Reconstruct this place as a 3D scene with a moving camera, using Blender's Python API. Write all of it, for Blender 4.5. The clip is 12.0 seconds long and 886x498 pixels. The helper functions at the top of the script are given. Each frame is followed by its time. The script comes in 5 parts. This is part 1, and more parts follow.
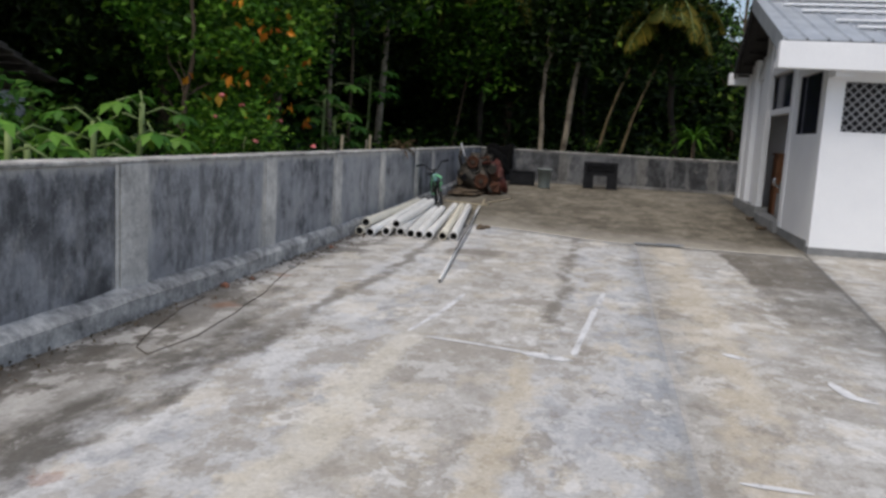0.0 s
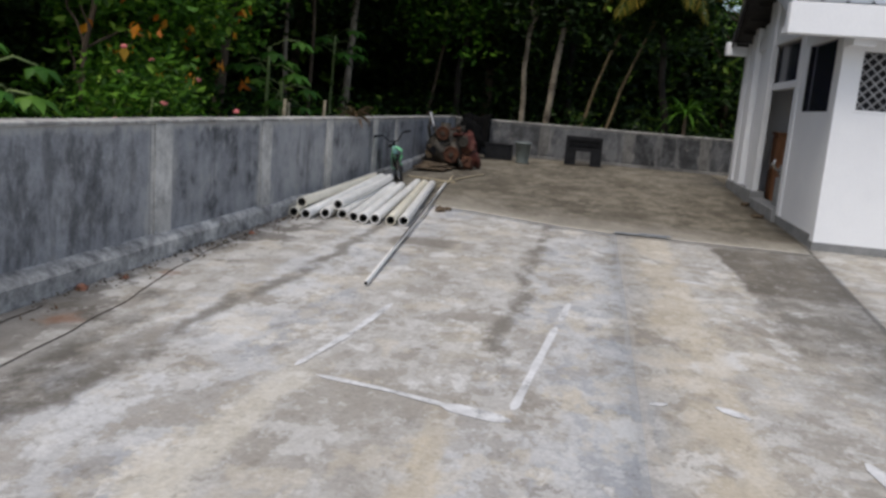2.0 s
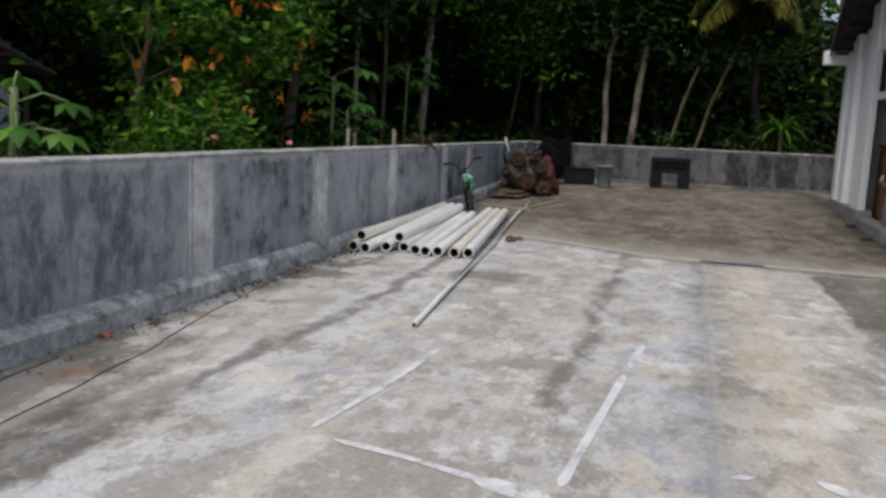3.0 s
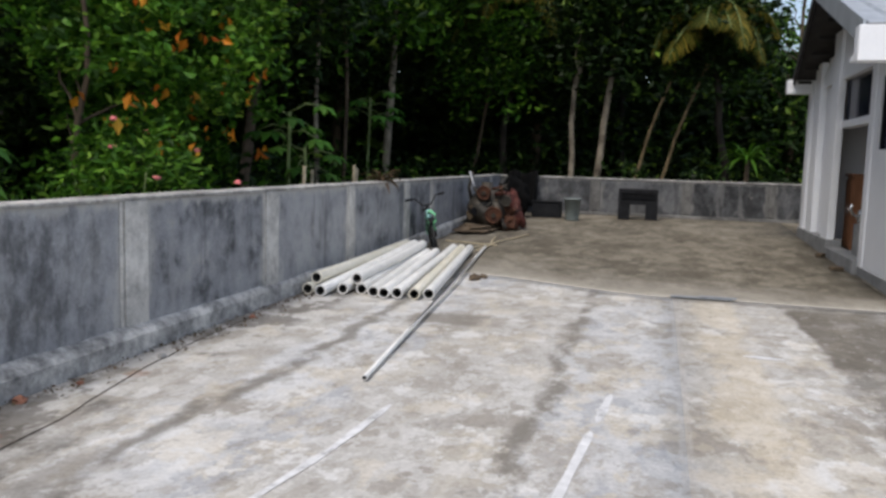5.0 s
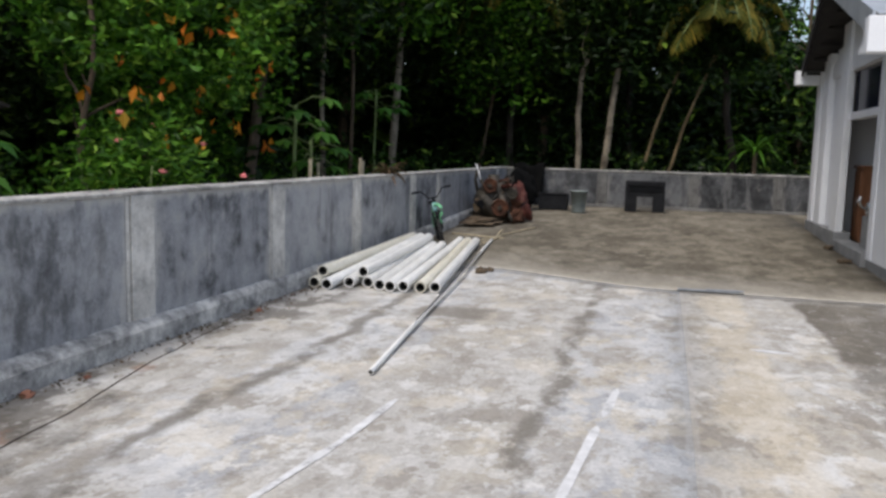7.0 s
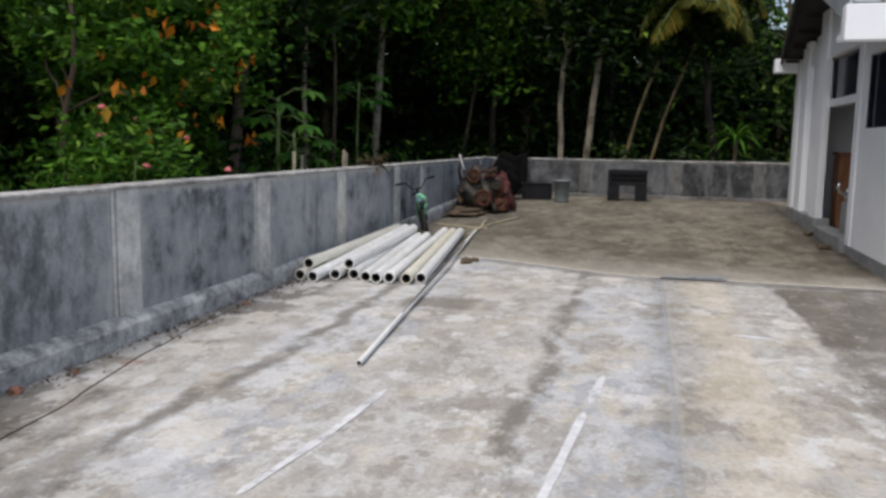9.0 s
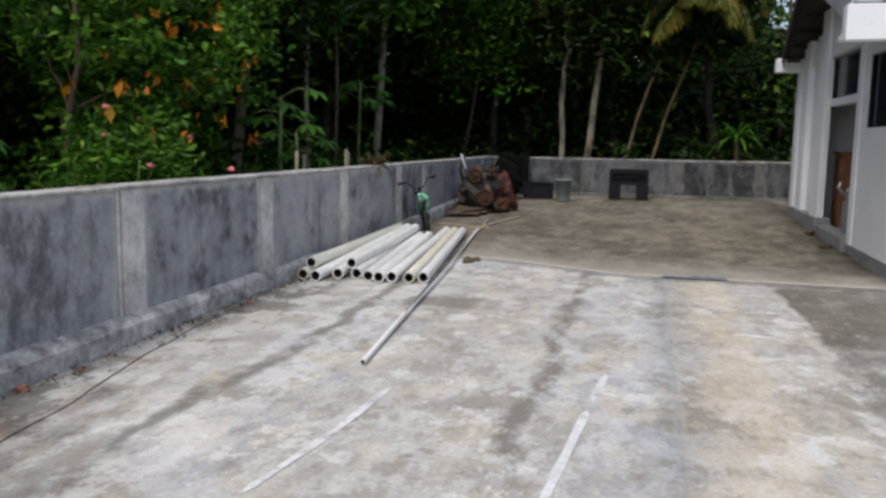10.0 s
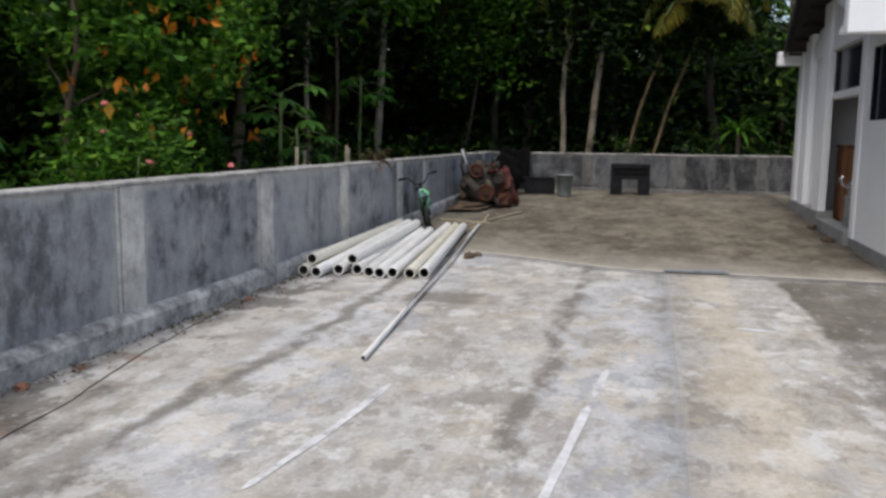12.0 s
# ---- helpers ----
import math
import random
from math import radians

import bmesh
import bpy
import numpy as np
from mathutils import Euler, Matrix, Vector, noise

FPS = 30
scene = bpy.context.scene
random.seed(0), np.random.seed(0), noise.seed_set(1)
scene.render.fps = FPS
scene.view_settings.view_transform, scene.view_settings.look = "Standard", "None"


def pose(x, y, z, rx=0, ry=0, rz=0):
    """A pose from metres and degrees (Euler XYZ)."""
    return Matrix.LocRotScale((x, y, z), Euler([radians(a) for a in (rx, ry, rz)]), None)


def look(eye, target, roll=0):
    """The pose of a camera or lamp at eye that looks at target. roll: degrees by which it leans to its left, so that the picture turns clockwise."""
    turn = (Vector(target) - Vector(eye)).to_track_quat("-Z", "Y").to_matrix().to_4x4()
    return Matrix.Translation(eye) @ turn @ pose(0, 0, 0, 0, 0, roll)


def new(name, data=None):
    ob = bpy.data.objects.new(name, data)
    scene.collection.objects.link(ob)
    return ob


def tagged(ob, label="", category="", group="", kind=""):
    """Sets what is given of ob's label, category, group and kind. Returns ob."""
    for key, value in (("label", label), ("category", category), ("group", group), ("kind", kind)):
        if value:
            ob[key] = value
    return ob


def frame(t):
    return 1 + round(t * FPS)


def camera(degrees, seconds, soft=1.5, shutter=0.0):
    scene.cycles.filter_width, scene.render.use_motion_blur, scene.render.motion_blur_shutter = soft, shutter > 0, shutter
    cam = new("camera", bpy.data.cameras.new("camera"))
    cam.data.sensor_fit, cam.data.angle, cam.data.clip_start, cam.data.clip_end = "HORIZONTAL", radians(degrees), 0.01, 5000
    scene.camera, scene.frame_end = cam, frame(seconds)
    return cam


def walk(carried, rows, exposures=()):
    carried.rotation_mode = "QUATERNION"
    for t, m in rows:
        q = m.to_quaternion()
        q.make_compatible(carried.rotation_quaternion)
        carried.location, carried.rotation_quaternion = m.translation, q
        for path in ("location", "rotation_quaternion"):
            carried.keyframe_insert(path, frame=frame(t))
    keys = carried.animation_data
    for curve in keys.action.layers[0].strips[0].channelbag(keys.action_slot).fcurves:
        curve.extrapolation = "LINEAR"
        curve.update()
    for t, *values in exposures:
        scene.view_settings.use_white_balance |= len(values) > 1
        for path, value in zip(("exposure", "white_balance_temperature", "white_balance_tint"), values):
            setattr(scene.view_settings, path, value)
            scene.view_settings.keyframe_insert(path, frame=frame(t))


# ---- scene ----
cam = camera(56.8, 12.0, soft=2.9)
PATH = [
    (0, (0.917, 0.786, 1.322), (0.543, 2.731, 1.041), 3.2),
    (0.5, (0.908, 1.222, 1.321), (0.621, 3.184, 1.058), 3.7),
    (1, (0.973, 1.573, 1.313), (0.567, 3.511, 1.032), 3.7),
    (1.5, (1.082, 1.945, 1.298), (0.56, 3.842, 0.94), 2.5),
    (2, (1.047, 2.291, 1.336), (0.709, 4.231, 0.983), 4.7),
    (2.5, (1.106, 2.6, 1.321), (0.663, 4.524, 1.002), 4.7),
    (3, (1.175, 2.9, 1.315), (0.615, 4.796, 1.014), 2.5),
    (3.5, (1.089, 3.191, 1.305), (0.593, 5.114, 1.07), 2.5),
    (5.5, (1.209, 3.303, 1.349), (0.704, 5.226, 1.131), 1.5),
    (6, (1.194, 3.311, 1.352), (0.678, 5.231, 1.131), 1.9),
    (6.5, (1.189, 3.315, 1.351), (0.653, 5.229, 1.125), 1.4),
    (7, (1.19, 3.311, 1.35), (0.674, 5.228, 1.111), 1.5),
    (7.5, (1.185, 3.306, 1.349), (0.693, 5.228, 1.094), 1.3),
    (9.5, (1.183, 3.251, 1.36), (0.707, 5.176, 1.099), 0.9),
    (10, (1.176, 3.239, 1.362), (0.698, 5.163, 1.099), 0.9),
    (10.5, (1.174, 3.258, 1.363), (0.691, 5.179, 1.09), 0.6),
    (11, (1.172, 3.26, 1.355), (0.681, 5.18, 1.088), 0.9),
    (11.5, (1.176, 3.24, 1.362), (0.68, 5.158, 1.091), 0.6),
    (12, (1.18, 3.263, 1.355), (0.698, 5.185, 1.082), 0.6),
]
walk(cam, [(t, look(eye, target, roll)) for t, eye, target, roll in PATH], [(0, 0.52), (2, 0.50), (3.5, 0.56), (5.5, 0.86), (7.5, 0.80), (12, 0.70)])


# ---- light ----
world = bpy.data.worlds.new("world")
scene.world = world
world.use_nodes = True
wn = world.node_tree.nodes
sky = wn.new("ShaderNodeTexSky")
sky.sky_type, sky.sun_disc = "NISHITA", False
sky.sun_elevation, sky.sun_rotation = radians(62), radians(200)
sky.air_density, sky.dust_density, sky.ozone_density = 1.0, 3.2, 1.0
wn["Background"].inputs["Strength"].default_value = 0.12
haze = wn.new("ShaderNodeHueSaturation")
haze.inputs["Saturation"].default_value = 0.88
world.node_tree.links.new(sky.outputs[0], haze.inputs["Color"])
world.node_tree.links.new(haze.outputs[0], wn["Background"].inputs[0])
sun = new("sun", bpy.data.lights.new("sun", "SUN"))
sun.data.energy, sun.data.angle, sun.data.color = 1.0, radians(25), (1.0, 0.965, 0.92)
# the sun's compass: rotation 200 degrees stands behind the walker, high up
sun.matrix_world = look((0, 0, 30), (0 - 30 * math.sin(radians(200)) * math.cos(radians(62)), 0 - 30 * math.cos(radians(200)) * math.cos(radians(62)), 30 - 30 * math.sin(radians(62))))


# ---- materials ----
class Mat:
    """A small builder for node materials."""

    def __init__(self, name, rough=0.8, metal=0.0, spec=0.3):
        self.m = bpy.data.materials.new(name)
        self.m.use_nodes = True
        self.t = self.m.node_tree
        self.b = self.t.nodes["Principled BSDF"]
        self.b.inputs["Roughness"].default_value = rough
        self.b.inputs["Metallic"].default_value = metal
        self.b.inputs["Specular IOR Level"].default_value = spec
        self.co = self.add("ShaderNodeTexCoord").outputs["Object"]
        self.pos = self.add("ShaderNodeNewGeometry").outputs["Position"]

    def add(self, kind, **kw):
        n = self.t.nodes.new(kind)
        for k, v in kw.items():
            setattr(n, k, v)
        return n

    def link(self, a, b):
        self.t.links.new(a, b)

    def noise(self, scale, detail=5, stretch=(1, 1, 1), rough=0.6, world=True, shift=(0, 0, 0)):
        mp = self.add("ShaderNodeMapping")
        mp.inputs["Scale"].default_value = stretch
        mp.inputs["Location"].default_value = shift
        self.link(self.pos if world else self.co, mp.inputs[0])
        n = self.add("ShaderNodeTexNoise")
        n.inputs["Scale"].default_value, n.inputs["Detail"].default_value, n.inputs["Roughness"].default_value = scale, detail, rough
        self.link(mp.outputs[0], n.inputs["Vector"])
        return n.outputs[0]

    def math(self, op, a, b=0.0, c=0.0, clamp=False):
        n = self.add("ShaderNodeMath", operation=op, use_clamp=clamp)
        for i, v in enumerate((a, b, c)):
            if isinstance(v, (int, float)):
                n.inputs[i].default_value = v
            else:
                self.link(v, n.inputs[i])
        return n.outputs[0]

    def step(self, v, lo, hi):
        n = self.add("ShaderNodeMapRange", interpolation_type="SMOOTHSTEP")
        n.inputs[1].default_value, n.inputs[2].default_value = lo, hi
        self.link(v, n.inputs[0])
        return n.outputs[0]

    def ramp(self, v, *stops):
        n = self.add("ShaderNodeValToRGB")
        el = n.color_ramp.elements
        while len(el) < len(stops):
            el.new(0.5)
        for e, (p, c) in zip(el, stops):
            e.position, e.color = p, (*c, 1)
        self.link(v, n.inputs[0])
        return n.outputs[0]

    def mix(self, f, a, b, blend="MIX"):
        n = self.add("ShaderNodeMix", data_type="RGBA", blend_type=blend)
        for i, v in ((0, f), (6, a), (7, b)):
            if isinstance(v, (int, float)):
                n.inputs[i].default_value = v
            elif isinstance(v, tuple):
                n.inputs[i].default_value = (*v, 1)
            else:
                self.link(v, n.inputs[i])
        return n.outputs[2]

    def color(self, c):
        if isinstance(c, tuple):
            self.b.inputs["Base Color"].default_value = (*c, 1)
        else:
            self.link(c, self.b.inputs["Base Color"])
        return self

    def bump(self, v, strength=0.3, dist=0.01):
        n = self.add("ShaderNodeBump")
        n.inputs["Strength"].default_value, n.inputs["Distance"].default_value = strength, dist
        self.link(v, n.inputs["Height"])
        self.link(n.outputs[0], self.b.inputs["Normal"])
        return self


def simple(name, a, b, rough=0.6, metal=0.0, scale=8, fine=60, bump=0.15, spec=0.3, stretch=(1, 1, 1)):
    """Two tones broken up at two scales, with a fine relief."""
    m = Mat(name, rough, metal, spec)
    n = m.noise(scale, 6, stretch)
    f = m.noise(fine, 3, stretch)
    k = m.math("ADD", m.math("MULTIPLY", n, 0.7), m.math("MULTIPLY", f, 0.3))
    m.color(m.ramp(k, (0.35, a), (0.65, b)))
    m.bump(f, bump, 0.004)
    return m.m


def floor_material(name, far=False):
    m = Mat(name, 0.82, 0, 0.25)
    sep = m.add("ShaderNodeSeparateXYZ")
    m.link(m.pos, sep.inputs[0])
    X, Y = sep.outputs[0], sep.outputs[1]
    big = m.noise(0.7, 8, (1.0, 0.6, 1), 0.65)
    mid = m.noise(3.2, 10, (1, 0.55, 1), 0.72, shift=(7, 3, 0))
    pa = m.noise(1.5, 10, (1.1, 0.6, 1), 0.66, shift=(21, 9, 0))
    pb = m.noise(1.9, 10, (1.1, 0.7, 1), 0.66, shift=(3, 31, 0))
    pc = m.noise(2.4, 9, (1, 0.75, 1), 0.64, shift=(13, 17, 0))
    fine = m.noise(38, 6, rough=0.75)
    scuff = m.noise(9, 10, (1, 0.7, 1), 0.75, shift=(5, 2, 9))
    wob = m.math("SUBTRACT", m.noise(1.3, 10, (1, 0.75, 1), 0.68, shift=(11, 5, 2)), 0.5)
    wx = m.math("ADD", X, m.math("MULTIPLY", wob, 0.75))
    # distance past the cross joint and past the outer edge of the pour
    JY = m.math("SUBTRACT", Y, m.math("ADD", 11.86, m.math("MULTIPLY", m.step(X, 1.4, -1.2), 0.75)))
    EX = m.math("SUBTRACT", X, m.math("ADD", 2.35, m.math("MULTIPLY", m.math("MINIMUM", Y, 12.0), 0.1)))

    def over(c, mask, strength, tint):
        return m.mix(m.math("MULTIPLY", mask, strength), c, tint)

    def band(x0, width, soft, wave=wx):
        return m.step(m.math("ABSOLUTE", m.math("SUBTRACT", wave, x0)), width + soft, width)

    def both(a, b):
        return m.math("MULTIPLY", a, b)

    if far:
        c = m.ramp(mid, (0.32, (0.065, 0.055, 0.038)), (0.5, (0.145, 0.127, 0.095)), (0.68, (0.25, 0.228, 0.18)))
        c = over(c, m.step(big, 0.47, 0.58), 0.6, (0.085, 0.072, 0.052))
        c = over(c, m.step(pa, 0.54, 0.58), 0.45, (0.26, 0.235, 0.18))
        c = over(c, m.step(pc, 0.57, 0.62), 0.5, (0.07, 0.06, 0.045))
        # paler towards the joint, where the run-off dries
        edge = m.step(m.math("ADD", JY, m.math("MULTIPLY", wob, 3.0)), 1.5, 0.0)
        c = over(c, edge, 0.55, (0.38, 0.355, 0.30))
        c = over(c, band(0.05, 0.035, 0.05, m.math("ADD", JY, m.math("MULTIPLY", wob, 0.25))), 0.4, (0.42, 0.40, 0.36))
    else:
        c = m.ramp(mid, (0.30, (0.27, 0.25, 0.22)), (0.48, (0.395, 0.378, 0.345)), (0.66, (0.50, 0.488, 0.46)))
        c = over(c, m.step(big, 0.52, 0.57), 0.45, (0.40, 0.36, 0.285))
        # blue-grey cement washes in two lanes
        lane = m.math("MAXIMUM", band(-0.8, 0.38, 0.12), band(1.02, 0.32, 0.12))
        c = over(c, both(lane, m.step(pb, 0.44, 0.48)), 0.65, (0.47, 0.475, 0.478))
        c = over(c, both(lane, m.step(pa, 0.53, 0.56)), 0.6, (0.31, 0.32, 0.335))
        c = over(c, both(lane, m.step(pc, 0.55, 0.58)), 0.6, (0.50, 0.445, 0.345))
        # pale lime bloom
        c = over(c, m.step(m.math("ADD", pc, m.math("MULTIPLY", big, 0.5)), 0.82, 0.85), 0.75, (0.60, 0.595, 0.575))
        c = over(c, both(band(-0.95, 0.22, 0.1), m.step(pc, 0.47, 0.51)), 0.6, (0.58, 0.58, 0.57))
        # brown weathering with ragged edges
        c = over(c, m.step(pa, 0.465, 0.442), 0.55, (0.275, 0.25, 0.21))
        c = over(c, m.step(pb, 0.415, 0.39), 0.6, (0.24, 0.215, 0.18))
        # small crisp patches where the skim has worn through
        pd = m.noise(4.6, 11, (1, 0.7, 1), 0.68, shift=(17, 4, 6))
        pe = m.noise(3.1, 11, (1, 0.7, 1), 0.68, shift=(8, 23, 2))
        c = over(c, m.step(pd, 0.545, 0.565), 0.45, (0.58, 0.575, 0.555))
        c = over(c, m.step(pd, 0.445, 0.425), 0.45, (0.30, 0.275, 0.235))
        c = over(c, m.step(pe, 0.555, 0.58), 0.4, (0.52, 0.465, 0.37))
        # ochre strips along the pour edges
        c = over(c, both(band(1.73, 0.12, 0.10), m.step(pb, 0.42, 0.50)), 0.5, (0.53, 0.465, 0.355))
        c = over(c, both(band(-0.28, 0.07, 0.09), m.step(Y, 6.4, 5.6)), 0.55, (0.57, 0.53, 0.44))
        c = over(c, both(band(0.55, 0.04, 0.07), m.step(Y, 6.0, 5.2)), 0.5, (0.50, 0.43, 0.31))
        # fine dark streaking of the outer pour
        c = over(c, both(m.step(X, 1.95, 2.2), m.step(m.noise(5, 9, (0.25, 1.6, 1), 0.7), 0.48, 0.60)), 0.45, (0.25, 0.235, 0.205))
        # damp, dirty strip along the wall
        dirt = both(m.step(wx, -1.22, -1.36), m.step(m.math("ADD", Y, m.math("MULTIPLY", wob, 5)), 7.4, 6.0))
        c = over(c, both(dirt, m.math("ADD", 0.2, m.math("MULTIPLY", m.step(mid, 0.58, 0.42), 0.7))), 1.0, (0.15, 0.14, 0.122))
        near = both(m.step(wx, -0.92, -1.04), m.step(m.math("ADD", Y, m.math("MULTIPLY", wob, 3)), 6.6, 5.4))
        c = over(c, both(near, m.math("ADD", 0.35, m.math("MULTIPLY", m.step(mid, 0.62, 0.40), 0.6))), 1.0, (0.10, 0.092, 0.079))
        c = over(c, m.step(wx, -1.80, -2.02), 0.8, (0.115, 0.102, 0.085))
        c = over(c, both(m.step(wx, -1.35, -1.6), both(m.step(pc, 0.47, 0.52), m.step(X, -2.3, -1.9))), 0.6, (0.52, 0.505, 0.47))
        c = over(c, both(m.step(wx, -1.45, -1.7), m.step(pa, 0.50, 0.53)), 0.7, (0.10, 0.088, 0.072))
        # run-off streaks
        c = over(c, both(band(-1.05, 0.012, 0.08, m.math("ADD", X, m.math("MULTIPLY", wob, 0.5))), both(m.step(pc, 0.36, 0.46), m.step(Y, 4.4, 5.6))), 0.8, (0.155, 0.142, 0.12))
        c = over(c, both(band(0.62, 0.012, 0.09, m.math("ADD", X, m.math("MULTIPLY", wob, 0.5))), both(m.step(mid, 0.42, 0.54), m.step(Y, 5.6, 6.6))), 0.9, (0.175, 0.16, 0.135))
        c = over(c, both(band(-0.42, 0.25, 0.12), band(9.95, 0.18, 0.12, m.math("ADD", Y, wob))), 0.75, (0.19, 0.172, 0.145))
        # moss-dark corner beside the house
        moss = both(m.step(wx, 2.30, 2.42), m.step(m.math("ADD", Y, m.math("MULTIPLY", wob, 2.5)), 6.2, 7.6))
        c = over(c, both(moss, both(m.step(EX, 0.03, -0.03), m.step(mid, 0.38, 0.58))), 0.85, (0.135, 0.122, 0.10))
        c = over(c, both(m.step(m.math("ADD", X, m.math("MULTIPLY", wob, 0.25)), 2.37, 2.43), both(m.step(m.math("ADD", Y, m.math("MULTIPLY", wob, 0.5)), 9.1, 9.3), both(m.step(EX, 0.03, -0.03), m.step(JY, -0.2, -0.4)))), 0.65, (0.105, 0.09, 0.068))
        # cement rubbed into the joints
        c = over(c, band(1.385, 0.022, 0.02, m.math("ADD", X, m.math("MULTIPLY", wob, 0.03))), 0.45, (0.47, 0.455, 0.43))
        c = over(c, band(0.0, 0.012, 0.02, m.math("ADD", EX, m.math("MULTIPLY", wob, 0.03))), 0.7, (0.12, 0.11, 0.095))
        c = over(c, band(-0.04, 0.035, 0.05, m.math("ADD", JY, m.math("MULTIPLY", wob, 0.25))), 0.45, (0.48, 0.465, 0.43))
        # rust drops
        for rx, ry, rr in ((-0.98, 3.32, 0.10), (-1.71, 6.2, 0.16), (-1.80, 7.5, 0.10)):
            spot = m.math("ADD", m.math("ABSOLUTE", m.math("SUBTRACT", X, rx)), m.math("MULTIPLY", m.math("ABSOLUTE", m.math("SUBTRACT", Y, ry)), 0.8))
            spot = m.step(m.math("ADD", spot, m.math("MULTIPLY", m.math("SUBTRACT", scuff, 0.5), 0.5)), rr, rr * 0.35)
            c = over(c, spot, 0.45, (0.28, 0.13, 0.07))
    # worn grain: dark pits and pale scuffs
    c = over(c, m.step(scuff, 0.46, 0.36), 0.4, (0.16, 0.145, 0.12))
    c = over(c, m.step(scuff, 0.56, 0.64), 0.4, (0.30, 0.28, 0.24) if far else (0.60, 0.59, 0.565))
    c = m.mix(0.35, c, m.ramp(fine, (0.3, (0.2, 0.2, 0.2)), (0.7, (0.72, 0.71, 0.70))), "OVERLAY")
    m.color(c)
    m.bump(m.math("ADD", m.math("MULTIPLY", fine, 0.5), mid), 0.35, 0.012)
    return m.m


def panel_material(name, dark=False):
    """Smooth dark cement render with pale, ragged borders and drips; the mesh spans a unit field in local y and z."""
    m = Mat(name, 0.75, 0, 0.3)
    sep = m.add("ShaderNodeSeparateXYZ")
    m.link(m.co, sep.inputs[0])
    a, z = sep.outputs[1], sep.outputs[2]
    n1 = m.noise(2.4, 7, rough=0.65)
    n2 = m.noise(9, 6, (1, 1, 0.35), 0.6)
    drip = m.noise(5, 5, (1, 1, 0.12), 0.6, shift=(4, 2, 0))
    fine = m.noise(60, 4)
    each = m.add("ShaderNodeObjectInfo").outputs["Random"]
    cloud = m.noise(5.5, 10, (1, 1, 0.8), 0.72, shift=(9, 1, 4))
    k = m.math("ADD", m.math("MULTIPLY", n1, 0.55), m.math("MULTIPLY", cloud, 0.45))
    k = m.math("ADD", k, m.math("MULTIPLY", m.math("SUBTRACT", each, 0.5), 0.12))
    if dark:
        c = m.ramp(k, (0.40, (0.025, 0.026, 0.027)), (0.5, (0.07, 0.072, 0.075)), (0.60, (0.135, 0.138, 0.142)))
    else:
        c = m.ramp(k, (0.38, (0.075, 0.077, 0.08)), (0.48, (0.25, 0.256, 0.266)), (0.60, (0.37, 0.375, 0.38)))
    c = m.mix(m.math("MULTIPLY", m.step(drip, 0.54, 0.64), 0.4), c, (0.33, 0.33, 0.325) if not dark else (0.2, 0.2, 0.195))
    c = m.mix(m.math("MULTIPLY", m.step(drip, 0.43, 0.34), 0.45), c, (0.07, 0.07, 0.07) if not dark else (0.04, 0.04, 0.04))
    c = m.mix(m.math("MULTIPLY", m.step(cloud, 0.57, 0.64), 0.55), c, (0.37, 0.36, 0.335) if not dark else (0.2, 0.19, 0.17))
    if not dark:
        along = m.add("ShaderNodeSeparateXYZ")
        m.link(m.pos, along.inputs[0])
        mould = m.noise(4.2, 10, (1, 1, 0.6), 0.74, shift=(2, 6, 1))
        damp = m.step(m.math("ADD", along.outputs[1], m.math("MULTIPLY", n1, 2.0)), 9.4, 8.2)
        c = m.mix(m.math("MULTIPLY", m.math("MULTIPLY", m.step(mould, 0.42, 0.66), damp), 0.75), c, (0.05, 0.051, 0.052))
        c = m.mix(m.math("MULTIPLY", m.step(m.noise(9, 10, rough=0.75, shift=(1, 9, 3)), 0.56, 0.66), 0.4), c, (0.40, 0.40, 0.395))
    edge = m.math("MAXIMUM", m.math("MULTIPLY", m.math("ABSOLUTE", a), 0.95), z)
    k = m.step(m.math("ADD", edge, m.math("MULTIPLY", m.math("SUBTRACT", n2, 0.5), 0.28)), 0.42, 0.49)
    c = m.mix(m.math("MULTIPLY", k, 0.85), c, (0.44, 0.43, 0.405) if not dark else (0.20, 0.195, 0.185))
    c = m.mix(0.15, c, m.ramp(fine, (0.3, (0.1, 0.1, 0.1)), (0.7, (0.7, 0.7, 0.7))), "OVERLAY")
    m.color(c)
    m.bump(m.math("ADD", n2, fine), 0.2, 0.006)
    return m.m


def leaf_material(name, stops, rough=0.45, through_light=0.25):
    m = Mat(name, rough, 0, 0.15)
    geo = m.add("ShaderNodeNewGeometry")
    c = m.ramp(geo.outputs["Random Per Island"], *stops)
    n = m.noise(1.3, 3)
    c = m.mix(m.step(n, 0.35, 0.7), c, m.mix(0.5, c, (0.02, 0.045, 0.006)))
    m.color(c)
    tr = m.add("ShaderNodeBsdfTranslucent")
    m.link(c, tr.inputs[0])
    mx = m.add("ShaderNodeMixShader")
    mx.inputs[0].default_value = through_light
    m.link(m.b.outputs[0], mx.inputs[1])
    m.link(tr.outputs[0], mx.inputs[2])
    m.link(mx.outputs[0], m.t.nodes["Material Output"].inputs[0])
    return m.m


